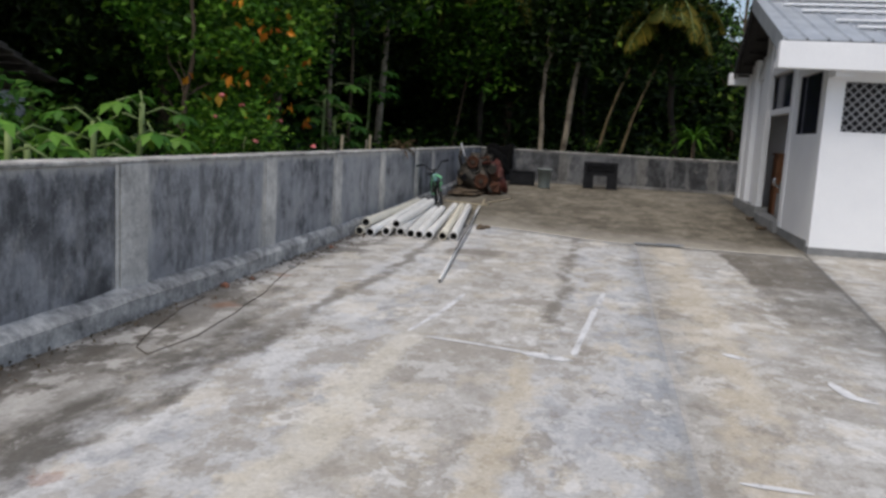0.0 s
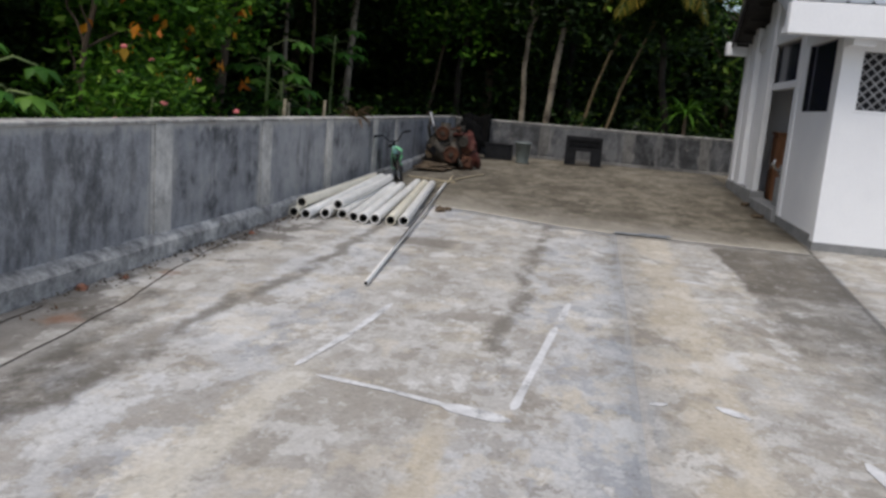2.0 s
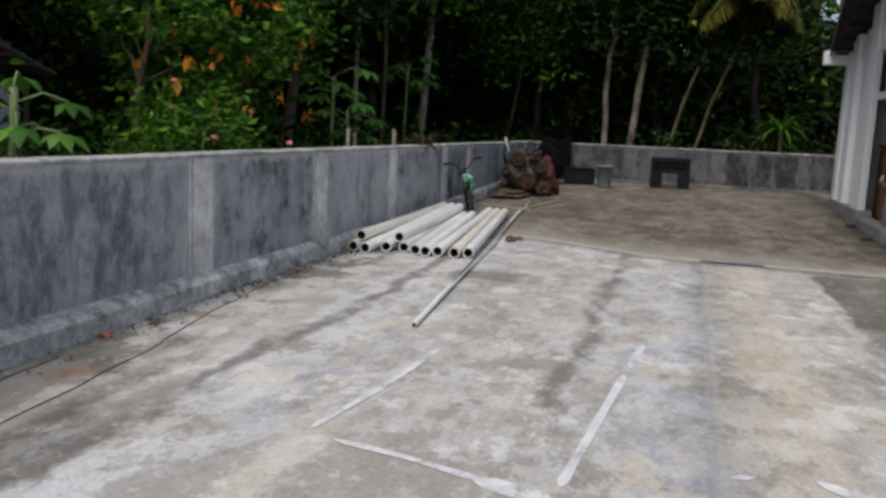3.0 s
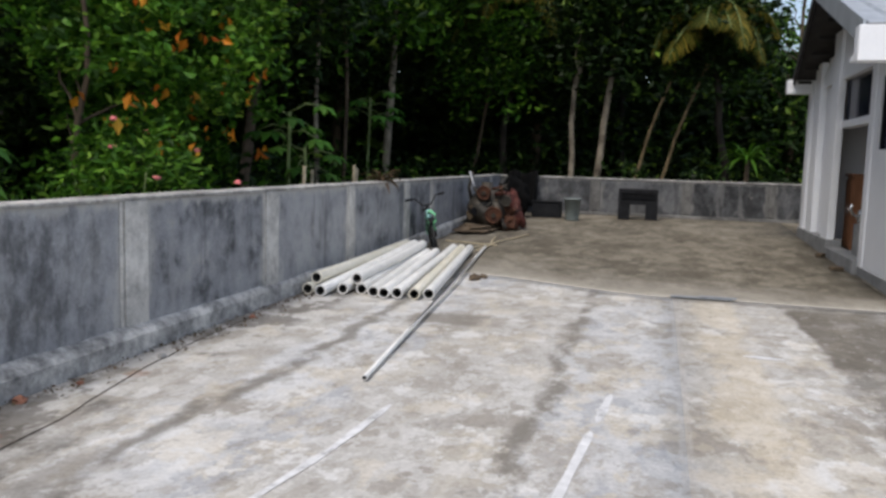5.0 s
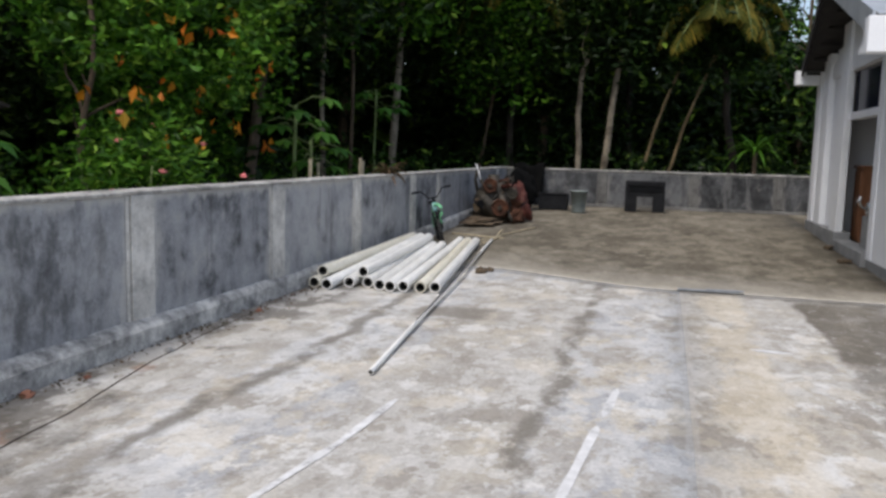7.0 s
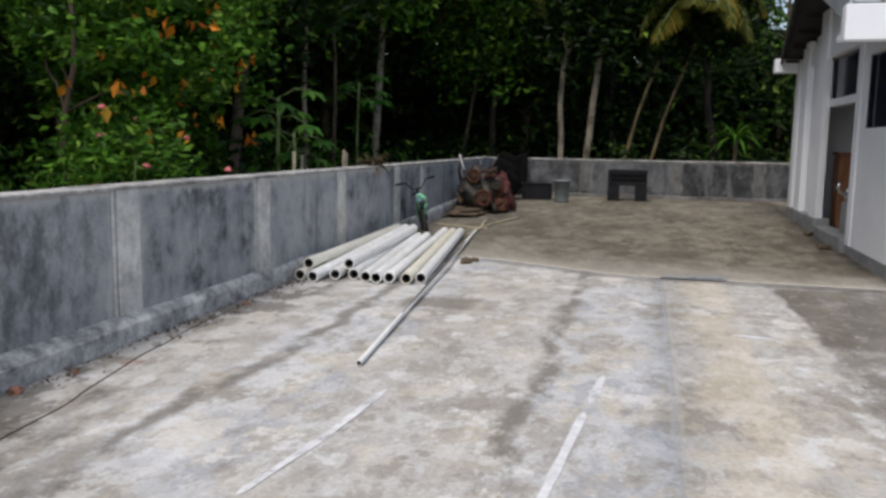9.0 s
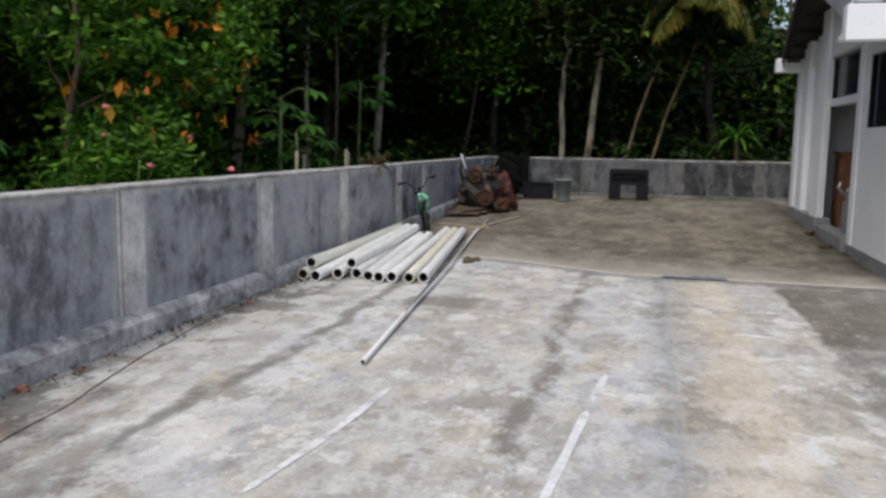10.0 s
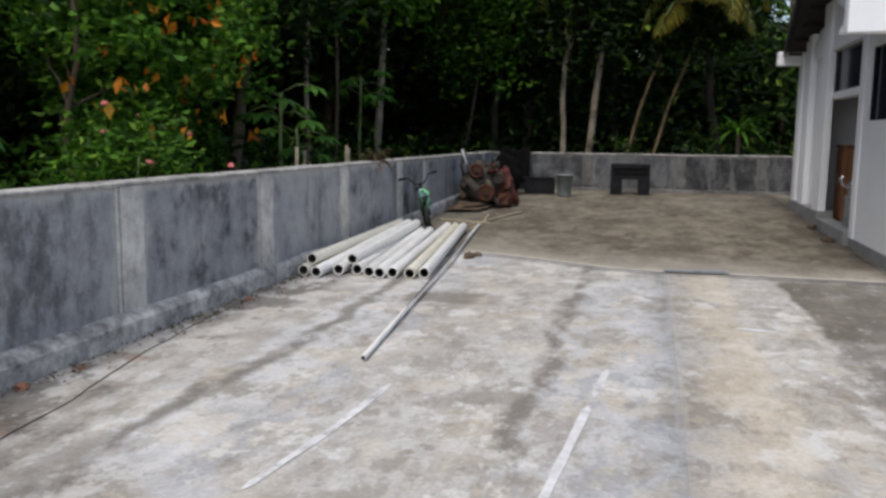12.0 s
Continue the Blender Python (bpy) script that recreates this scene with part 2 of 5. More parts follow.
M_FLOOR = floor_material("worn_concrete")
M_FLOOR_FAR = floor_material("damp_concrete", True)
M_PANEL = panel_material("dark_render")
# the north wall takes a darker render and cement than the west wall
M_PANEL_FAR = panel_material("darker_render", True)
M_CEMENT_FAR = simple("darker_cement", (0.06, 0.059, 0.056), (0.19, 0.185, 0.175), 0.9, scale=3, fine=40, bump=0.4)
def cement(name, dark, mid_tone, pale):
    m = Mat(name, 0.88, 0, 0.2)
    a, d, f = m.noise(3.0, 10, rough=0.7), m.noise(11, 9, rough=0.72, shift=(3, 8, 1)), m.noise(55, 5, rough=0.7)
    c = m.ramp(m.math("ADD", m.math("MULTIPLY", a, 0.6), m.math("MULTIPLY", d, 0.4)), (0.38, dark), (0.5, mid_tone), (0.6, pale))
    c = m.mix(0.3, c, m.ramp(f, (0.3, (0.2, 0.2, 0.2)), (0.7, (0.7, 0.7, 0.7))), "OVERLAY")
    m.color(c)
    m.bump(m.math("ADD", d, m.math("MULTIPLY", f, 0.4)), 0.5, 0.012)
    return m.m


M_CEMENT = cement("pale_cement", (0.34, 0.33, 0.305), (0.54, 0.525, 0.485), (0.70, 0.68, 0.63))
M_COPING = cement("weathered_coping", (0.16, 0.155, 0.145), (0.36, 0.35, 0.325), (0.54, 0.525, 0.49))
M_LEDGE = cement("ledge_cement", (0.13, 0.13, 0.125), (0.38, 0.372, 0.35), (0.64, 0.625, 0.58))
M_WHITE = simple("white_wall_paint", (0.74, 0.75, 0.77), (0.82, 0.83, 0.84), 0.6, scale=1.2, fine=40, bump=0.08)
M_PLINTH = simple("grey_plinth", (0.16, 0.165, 0.165), (0.28, 0.28, 0.275), 0.8, scale=5)
M_ROOF = simple("galvanised_sheet", (0.33, 0.36, 0.39), (0.50, 0.53, 0.56), 0.42, 0.35, scale=2.5, fine=30, bump=0.05)
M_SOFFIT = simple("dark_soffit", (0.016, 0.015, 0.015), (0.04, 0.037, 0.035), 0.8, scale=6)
M_DARK = simple("dark_void", (0.012, 0.012, 0.014), (0.03, 0.03, 0.033), 0.7)
M_LATTICE = simple("lattice_grey", (0.30, 0.30, 0.31), (0.42, 0.42, 0.43), 0.7, scale=10)
M_PIPE = simple("pvc_pipe", (0.62, 0.61, 0.57), (0.86, 0.855, 0.82), 0.4, scale=3, fine=25, bump=0.05, stretch=(1, 0.4, 1))
M_PIPE_OLD = simple("pvc_pipe_yellowed", (0.56, 0.52, 0.40), (0.80, 0.77, 0.66), 0.45, scale=3, fine=25, bump=0.05, stretch=(1, 0.4, 1))
# shade inside the pale pipes, put into the colour of their inner face
M_BORE_SHADE = simple("shaded_bore", (0.05, 0.048, 0.045), (0.10, 0.095, 0.085), 0.8)
M_CHALK = simple("lime_white", (0.55, 0.55, 0.55), (0.82, 0.82, 0.82), 0.9, scale=9, fine=70)
worn = Mat("worn_lime", 0.9, 0, 0.2)
worn.color(worn.ramp(worn.noise(9, 6), (0.35, (0.50, 0.50, 0.495)), (0.65, (0.66, 0.66, 0.655))))
gap = worn.add("ShaderNodeBsdfTransparent")
worn_mix = worn.add("ShaderNodeMixShader")
worn.link(worn.step(worn.noise(5, 10, rough=0.72), 0.26, 0.52), worn_mix.inputs[0])
worn.link(gap.outputs[0], worn_mix.inputs[1])
worn.link(worn.b.outputs[0], worn_mix.inputs[2])
worn.link(worn_mix.outputs[0], worn.t.nodes["Material Output"].inputs[0])
M_WORN = worn.m
M_BLACK = simple("black_plastic", (0.008, 0.008, 0.009), (0.018, 0.019, 0.021), 0.65, spec=0.15)
M_TARP = simple("sooty_tarp", (0.0015, 0.0015, 0.0015), (0.005, 0.005, 0.005), 0.95, scale=5, spec=0.1)
M_RUST = simple("rusty_steel", (0.025, 0.013, 0.009), (0.11, 0.042, 0.02), 0.85, scale=9, fine=60, bump=0.5)
M_RED = simple("faded_red_paint", (0.03, 0.011, 0.009), (0.13, 0.036, 0.024), 0.6, scale=5, fine=40)
M_GREASE = simple("oily_steel", (0.02, 0.018, 0.015), (0.075, 0.066, 0.052), 0.55, 0.4, scale=8)
M_BUCKET = simple("grey_green_plastic", (0.13, 0.155, 0.15), (0.22, 0.25, 0.24), 0.6, scale=5)
M_GREEN = simple("mint_green_paint", (0.16, 0.48, 0.24), (0.26, 0.62, 0.36), 0.35, scale=6)
M_CYAN = simple("pale_cyan_plastic", (0.35, 0.66, 0.62), (0.45, 0.75, 0.70), 0.4)
M_STEEL = simple("bright_steel", (0.5, 0.5, 0.5), (0.7, 0.7, 0.7), 0.25, 0.9)
M_TYRE = simple("tyre_rubber", (0.015, 0.015, 0.015), (0.035, 0.034, 0.033), 0.85)
M_WOOD = simple("brown_wood", (0.13, 0.055, 0.025), (0.26, 0.12, 0.06), 0.5, scale=5, stretch=(6, 6, 0.6))
M_THATCH = simple("weathered_thatch", (0.11, 0.095, 0.08), (0.34, 0.30, 0.26), 0.95, scale=6, fine=40, bump=0.8, stretch=(1, 1, 3))
M_BARK = simple("brown_bark", (0.04, 0.028, 0.018), (0.15, 0.11, 0.07), 0.9, scale=5, fine=30, bump=0.8, stretch=(1, 1, 0.4))
M_BARK_PALE = simple("pale_bark", (0.06, 0.047, 0.033), (0.38, 0.325, 0.24), 0.9, scale=4, fine=30, bump=0.6, stretch=(1, 1, 0.5))
# palm bark dimmed in its colour so the trunks sink into forest shade
M_BARK_SHADED = simple("shaded_bark", (0.012, 0.010, 0.008), (0.05, 0.04, 0.03), 0.95, scale=5, fine=30, bump=0.8, stretch=(1, 1, 0.4))
M_BARK_OCHRE = simple("ochre_bark", (0.05, 0.036, 0.018), (0.22, 0.165, 0.085), 0.9, scale=5, fine=30, bump=0.6, stretch=(1, 1, 0.5))
M_STEM = simple("green_stem", (0.10, 0.15, 0.05), (0.22, 0.28, 0.10), 0.6, scale=6)
M_SOIL = simple("forest_soil", (0.03, 0.024, 0.016), (0.075, 0.06, 0.04), 0.95, scale=2, fine=20, bump=0.8)
M_DRAIN = simple("grey_steel_plate", (0.17, 0.18, 0.19), (0.28, 0.29, 0.3), 0.6, 0.2)
M_CABLE = simple("dark_cable", (0.03, 0.025, 0.02), (0.10, 0.07, 0.05), 0.8)
M_ROPE = simple("straw_rope", (0.30, 0.25, 0.16), (0.46, 0.40, 0.28), 0.9, scale=15)
M_BRICK = simple("broken_red_brick", (0.16, 0.07, 0.045), (0.30, 0.14, 0.09), 0.9, scale=14)
M_LEAF = leaf_material("leaf_green", [(0.0, (0.018, 0.05, 0.006)), (0.5, (0.055, 0.155, 0.012)), (0.85, (0.14, 0.31, 0.025)), (1.0, (0.28, 0.44, 0.06))])
# forest shade is put into this leaf colour, with a few lit leaves
M_LEAF_SHADED = leaf_material("leaf_shaded", [(0.0, (0.006, 0.013, 0.004)), (0.6, (0.011, 0.027, 0.005)), (0.88, (0.025, 0.06, 0.008)), (1.0, (0.16, 0.25, 0.03))], 0.5, 0.15)
M_LEAF_LIGHT = leaf_material("leaf_light", [(0.0, (0.035, 0.115, 0.015)), (0.6, (0.08, 0.22, 0.028)), (1.0, (0.17, 0.34, 0.05))])
M_LEAF_ORANGE = leaf_material("leaf_orange", [(0.0, (0.55, 0.12, 0.015)), (0.6, (0.75, 0.28, 0.02)), (1.0, (0.78, 0.45, 0.05))])
M_FROND = leaf_material("palm_frond", [(0.0, (0.04, 0.06, 0.012)), (0.45, (0.15, 0.14, 0.022)), (1.0, (0.40, 0.28, 0.05))])
M_PETAL = leaf_material("pink_petal", [(0.0, (0.70, 0.10, 0.14)), (1.0, (0.80, 0.25, 0.24))])
M_BROWNLEAF = leaf_material("dry_leaf", [(0.0, (0.06, 0.035, 0.022)), (1.0, (0.19, 0.12, 0.075))])
glass = Mat("dark_glass", 0.12, 0, 0.25)
glass.color((0.012, 0.014, 0.03))
M_GLASS = glass.m


# ---- mesh helpers ----
def part(name, bm, material, parent=None, label=""):
    """Links a bmesh as one mesh object, under parent if there is one."""
    me = bpy.data.meshes.new(name)
    bm.to_mesh(me)
    bm.free()
    me.materials.append(material)
    ob = new(name, me)
    if parent is not None:
        ob.parent = parent
    if label:
        tagged(ob, label)
    return ob


def box(lo, hi, bevel=0.0, bm=None):
    bm = bm or bmesh.new()
    lo, hi = Vector(lo), Vector(hi)
    made = bmesh.ops.create_cube(bm, size=1)["verts"]
    for v in made:
        v.co = Vector([(lo[i] + hi[i]) / 2 + v.co[i] * (hi[i] - lo[i]) for i in range(3)])
    if bevel:
        edges = list({e for v in made for e in v.link_edges})
        bmesh.ops.bevel(bm, geom=edges, offset=bevel, segments=2, affect="EDGES", profile=0.5)
    return bm


def tube(points, radii, sides=10, bm=None, cap=True):
    """A tube along points, with a radius at each."""
    bm = bm or bmesh.new()
    pts = [Vector(p) for p in points]
    if isinstance(radii, (int, float)):
        radii = [radii] * len(pts)
    rings = []
    up = Vector((0.13, 0.21, 0.97))
    for i, p in enumerate(pts):
        d = (pts[min(i + 1, len(pts) - 1)] - pts[max(i - 1, 0)]).normalized()
        u = d.cross(up if abs(d.dot(up)) < 0.95 else Vector((1, 0, 0))).normalized()
        w = d.cross(u)
        rings.append([bm.verts.new(p + radii[i] * (math.cos(6.28318 * k / sides) * u + math.sin(6.28318 * k / sides) * w)) for k in range(sides)])
    for a, b in zip(rings, rings[1:]):
        for k in range(sides):
            f = bm.faces.new((a[k], a[(k + 1) % sides], b[(k + 1) % sides], b[k]))
            f.smooth = True
    if cap:
        bm.faces.new(rings[0])
        bm.faces.new(rings[-1][::-1])
    bmesh.ops.recalc_face_normals(bm, faces=bm.faces)
    return bm


def lathe(profile, sides=20, bm=None, at=(0, 0, 0)):
    """A body of revolution about z from (radius, height) pairs."""
    bm = bm or bmesh.new()
    rings = []
    for r, z in profile:
        rings.append([bm.verts.new((at[0] + r * math.cos(6.28318 * k / sides), at[1] + r * math.sin(6.28318 * k / sides), at[2] + z)) for k in range(sides)])
    for a, b in zip(rings, rings[1:]):
        for k in range(sides):
            f = bm.faces.new((a[k], a[(k + 1) % sides], b[(k + 1) % sides], b[k]))
            f.smooth = True
    bmesh.ops.recalc_face_normals(bm, faces=bm.faces)
    return bm


def raw(name, verts, faces, material, parent=None, label=""):
    me = bpy.data.meshes.new(name)
    me.from_pydata(verts, [], faces)
    me.materials.append(material)
    ob = new(name, me)
    if parent is not None:
        ob.parent = parent
    if label:
        tagged(ob, label)
    return ob


def thing(name, at, label, category, group="", kind=""):
    ob = new(name)
    ob.location = at
    return tagged(ob, label, category, group, kind)


def floor_z(y):
    return max(0.0, 0.0275 * (y - 11.9))


def joint_y(x):
    """The cross joint runs straight by the house and swings away towards the wall."""
    t = min(1.0, max(0.0, (1.4 - x) / 2.6))
    return 11.86 + 0.75 * t * t * (3 - 2 * t)


def yard_edge(y):
    """Outer edge of the pour beside the house, slightly askew."""
    return 3.55 + 0.1 * (min(y, 12.0) - 12.0) if y > 0 else 2.35


def floor_top(x, y):
    return floor_z(y) + 0.008 * noise.noise((x * 0.7, y * 0.5, 3.1))


rng = np.random.default_rng(5)


def leaves(name, centres, size, material, parent=None, droop=0.3, slim=0.45, label="", fine=False):
    """One mesh of folded lance-shaped leaves at the given centres, each two bent halves."""
    c = np.asarray(centres, float)
    n = len(c)
    d = rng.normal(size=(n, 3))
    d[:, 2] = d[:, 2] * 0.5 - droop
    d /= np.linalg.norm(d, axis=1)[:, None]
    s = rng.normal(size=(n, 3))
    s[:, 2] *= 0.4
    s -= (s * d).sum(1)[:, None] * d
    s /= np.linalg.norm(s, axis=1)[:, None]
    nn = np.cross(d, s)
    ln = size * rng.uniform(0.6, 1.3, n)[:, None]
    w = ln * slim * 0.5
    i = np.arange(n)[:, None]
    if fine:
        v = np.stack([c - d * ln * 0.5, c - d * ln * 0.1 + s * w * 0.75 + nn * w * 0.3, c + d * ln * 0.28 + s * w + nn * w * 0.2, c + d * ln * 0.5 - nn * ln * 0.14,
                      c + d * ln * 0.28 - s * w + nn * w * 0.2, c - d * ln * 0.1 - s * w * 0.75 + nn * w * 0.3, c + d * ln * 0.1 - nn * w * 0.1], 1).reshape(-1, 3)
        f = np.concatenate([i * 7 + [a, (a + 1) % 6, 6] for a in range(6)], 0)
    else:
        v = np.stack([c - d * ln * 0.5, c + s * w + nn * w * 0.35, c + d * ln * 0.5 - nn * ln * 0.12, c - s * w + nn * w * 0.35], 1).reshape(-1, 3)
        f = np.concatenate([i * 4 + [0, 1, 2], i * 4 + [0, 2, 3]], 0)
    return raw(name, v.tolist(), f.tolist(), material, parent, label)


def clumps(n_clumps, per, lo, hi, spread):
    """Leaf centres in clumps spread through a box."""
    cc = rng.uniform(lo, hi, (n_clumps, 3))
    p = cc[:, None, :] + rng.normal(size=(n_clumps, per, 3)) * np.array(spread)
    return p.reshape(-1, 3)


def crown_points(at, radius, n_clumps, per, spread=0.28):
    """Leaf centres in clumps inside an uneven ellipsoid."""
    d = rng.normal(size=(n_clumps, 3))
    d /= np.linalg.norm(d, axis=1)[:, None]
    r = rng.uniform(0.35, 1.0, (n_clumps, 1)) * rng.uniform(0.8, 1.15, (n_clumps, 1))
    cc = np.array(at) + d * r * np.array(radius)
    p = cc[:, None, :] + rng.normal(size=(n_clumps, per, 3)) * spread * np.mean(radius) * 0.5
    return p.reshape(-1, 3), cc


# ---- setting ----
def ground():
    bm = bmesh.new()
    n = 60
    grid = [[None] * (n + 1) for _ in range(n + 1)]
    for i in range(n + 1):
        for j in range(n + 1):
            u, v = (i / n * 2 - 1), (j / n * 2 - 1)
            x, y = math.copysign(abs(u) ** 3, u) * 900, 10 + math.copysign(abs(v) ** 3, v) * 900
            grid[i][j] = bm.verts.new((x, y, -0.12))
    for i in range(n):
        for j in range(n):
            bm.faces.new((grid[i][j], grid[i + 1][j], grid[i + 1][j + 1], grid[i][j + 1]))
    tagged(part("ground", bm, M_SOIL), "dark bare forest soil with leaf litter", "ground", kind="structure")


ground()
yard = thing("floor", (0, 0, 0), "worn grey concrete yard in stained pours", "floor", kind="structure")


def slab(left, right, near, far, material, label=""):
    """One pour; its four edges are numbers or functions of the other coordinate."""
    bm = bmesh.new()
    mid = (near(0) if callable(near) else near) + 1.0
    wide = (right(mid) if callable(right) else right) - (left(mid) if callable(left) else left)
    nx, ny = max(2, int(wide / 0.3)), 70 if callable(far) else 34
    g = {}
    for i in range(nx + 1):
        for j in range(ny + 1):
            y0, y1 = (e(0.0) if callable(e) else e for e in (near, far))
            y = y0 + (y1 - y0) * j / ny
            x0, x1 = (e(y) if callable(e) else e for e in (left, right))
            x = x0 + (x1 - x0) * i / nx
            y0, y1 = (e(x) if callable(e) else e for e in (near, far))
            y = y0 + (y1 - y0) * j / ny
            z = floor_top(x, y)
            if j in (0, ny):
                z -= 0.0015
            g[i, j] = bm.verts.new((x, y, z))
    for i in range(nx):
        for j in range(ny):
            bm.faces.new((g[i, j], g[i + 1, j], g[i + 1, j + 1], g[i, j + 1])).smooth = True
    rim = [g[i, 0] for i in range(nx + 1)] + [g[nx, j] for j in range(1, ny + 1)] + [g[i, ny] for i in range(nx - 1, -1, -1)] + [g[0, j] for j in range(ny - 1, 0, -1)]
    low = [bm.verts.new((v.co.x, v.co.y, -0.14)) for v in rim]
    for k in range(len(rim)):
        bm.faces.new((rim[k - 1], low[k - 1], low[k], rim[k]))
    bmesh.ops.recalc_face_normals(bm, faces=bm.faces)
    return part("slab", bm, material, yard, label)


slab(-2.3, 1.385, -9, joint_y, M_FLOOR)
slab(1.385, yard_edge, -9, joint_y, M_FLOOR)
slab(lambda y: yard_edge(y) + 0.004, 12, -9, 12.3, M_FLOOR)
slab(-2.3, 3.56, joint_y, 20.95, M_FLOOR_FAR, "damp brown-stained concrete slab")
slab(3.565, 12, 12.312, 22, M_FLOOR_FAR)


def boundary_wall(name, label, at, rz, stations, z0, top, run, cement, ledge, panel, foot=1.0):
    """A low masonry wall along local +y, face towards +x: coping, pilasters, recessed render panels and a sloping foot ledge."""
    w = thing(name, at, label, "wall", kind="structure")
    w.rotation_euler[2] = radians(rz)
    body = box((-0.19, run[0], -0.14), (-0.012, run[1], top - 0.028))
    part("core", body, cement, w)
    bm = bmesh.new()
    y = run[0]
    prof = [(-0.20, top - 0.028), (0.012, top - 0.028), (0.016, top - 0.008), (0.004, top), (-0.19, top)]
    rings = []
    while y <= run[1] + 0.01:
        k = 0.006 * noise.noise((y * 1.3, 2.0, at[0]))
        rings.append([bm.verts.new((px + k, y, pz + k)) for px, pz in prof])
        y += 0.25
    for a, b in zip(rings, rings[1:]):
        for k in range(5):
            bm.faces.new((a[k], a[(k + 1) % 5], b[(k + 1) % 5], b[k]))
    bm.faces.new(rings[0]), bm.faces.new(rings[-1])
    bmesh.ops.recalc_face_normals(bm, faces=bm.faces)
    part("coping", bm, M_COPING, w, "pale cement coping")
    for y0, y1 in stations:
        part("pilaster", box((-0.015, y0, z0(y0) + 0.1), (0.014, y1, top - 0.028), 0.006), cement, w, "pale cement pilaster")
        part("pilaster_rib", box((0.0, y0 - 0.05, z0(y0) + 0.1), (0.006, y0 - 0.015, top - 0.03), 0.003), cement, w)
    ends = [run[0]] + [v for s in stations for v in s] + [run[1]]
    for y0, y1 in zip(ends[::2], ends[1::2]):
        if y1 - y0 < 0.25:
            continue
        zz0, zz1 = z0((y0 + y1) / 2) + 0.12 * foot, top - 0.03
        bm = box((-0.5, -0.5, -0.5), (0.5, 0.5, 0.5), 0.0)
        p = part("render_panel", bm, panel, w, "dark grey smooth cement render panel")
        p.location = (-0.012, (y0 + y1) / 2, (zz0 + zz1) / 2)
        p.scale = (0.02, y1 - y0 - 0.012, zz1 - zz0)
    bm = bmesh.new()
    rings, y = [], run[0]
    while y <= run[1] + 0.01:
        k = 0.016 * noise.noise((y * 1.7, 5.0, at[1])) + 0.007 * noise.noise((y * 6, 1.0, 0))
        z = z0(y)
        out = foot * min(0.12, max(0.05, 0.09 - 0.02 * (y - 8)))
        rings.append([bm.verts.new(q) for q in ((-0.05, y, z - 0.1), (out + k, y, z - 0.1), (out - 0.005 + k, y, z + 0.12 * foot + k), (out * 0.7 + k, y, z + 0.15 * foot + k), (-0.05, y, z + 0.2 * foot + k))])
        y += 0.12
    for a, b in zip(rings, rings[1:]):
        for k in range(5):
            bm.faces.new((a[k], a[(k + 1) % 5], b[(k + 1) % 5], b[k]))
    bm.faces.new(rings[0]), bm.faces.new(rings[-1])
    bmesh.ops.recalc_face_normals(bm, faces=bm.faces)
    part("foot_ledge", bm, ledge, w, "rough cement ledge along the wall foot")
    return w


boundary_wall("wall_west", "low grey cement boundary wall with pilasters", (-2.155, 0, 0), 0, [(-4.6, -4.35), (-2.6, -2.35), (-0.75, -0.5), (1.25, 1.5), (3.35, 3.62), (5.58, 5.90), (7.90, 8.145), (9.88, 10.12), (11.87, 12.065), (13.99, 14.185), (15.30, 15.42), (17.98, 18.10), (19.8, 19.95)], floor_z, 1.035, (-9, 21.09), M_CEMENT, M_LEDGE, M_PANEL)
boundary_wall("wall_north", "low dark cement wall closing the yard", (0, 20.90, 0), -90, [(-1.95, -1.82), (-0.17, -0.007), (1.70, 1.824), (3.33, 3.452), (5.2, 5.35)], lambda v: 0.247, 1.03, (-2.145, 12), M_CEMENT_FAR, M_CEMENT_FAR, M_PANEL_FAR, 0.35)


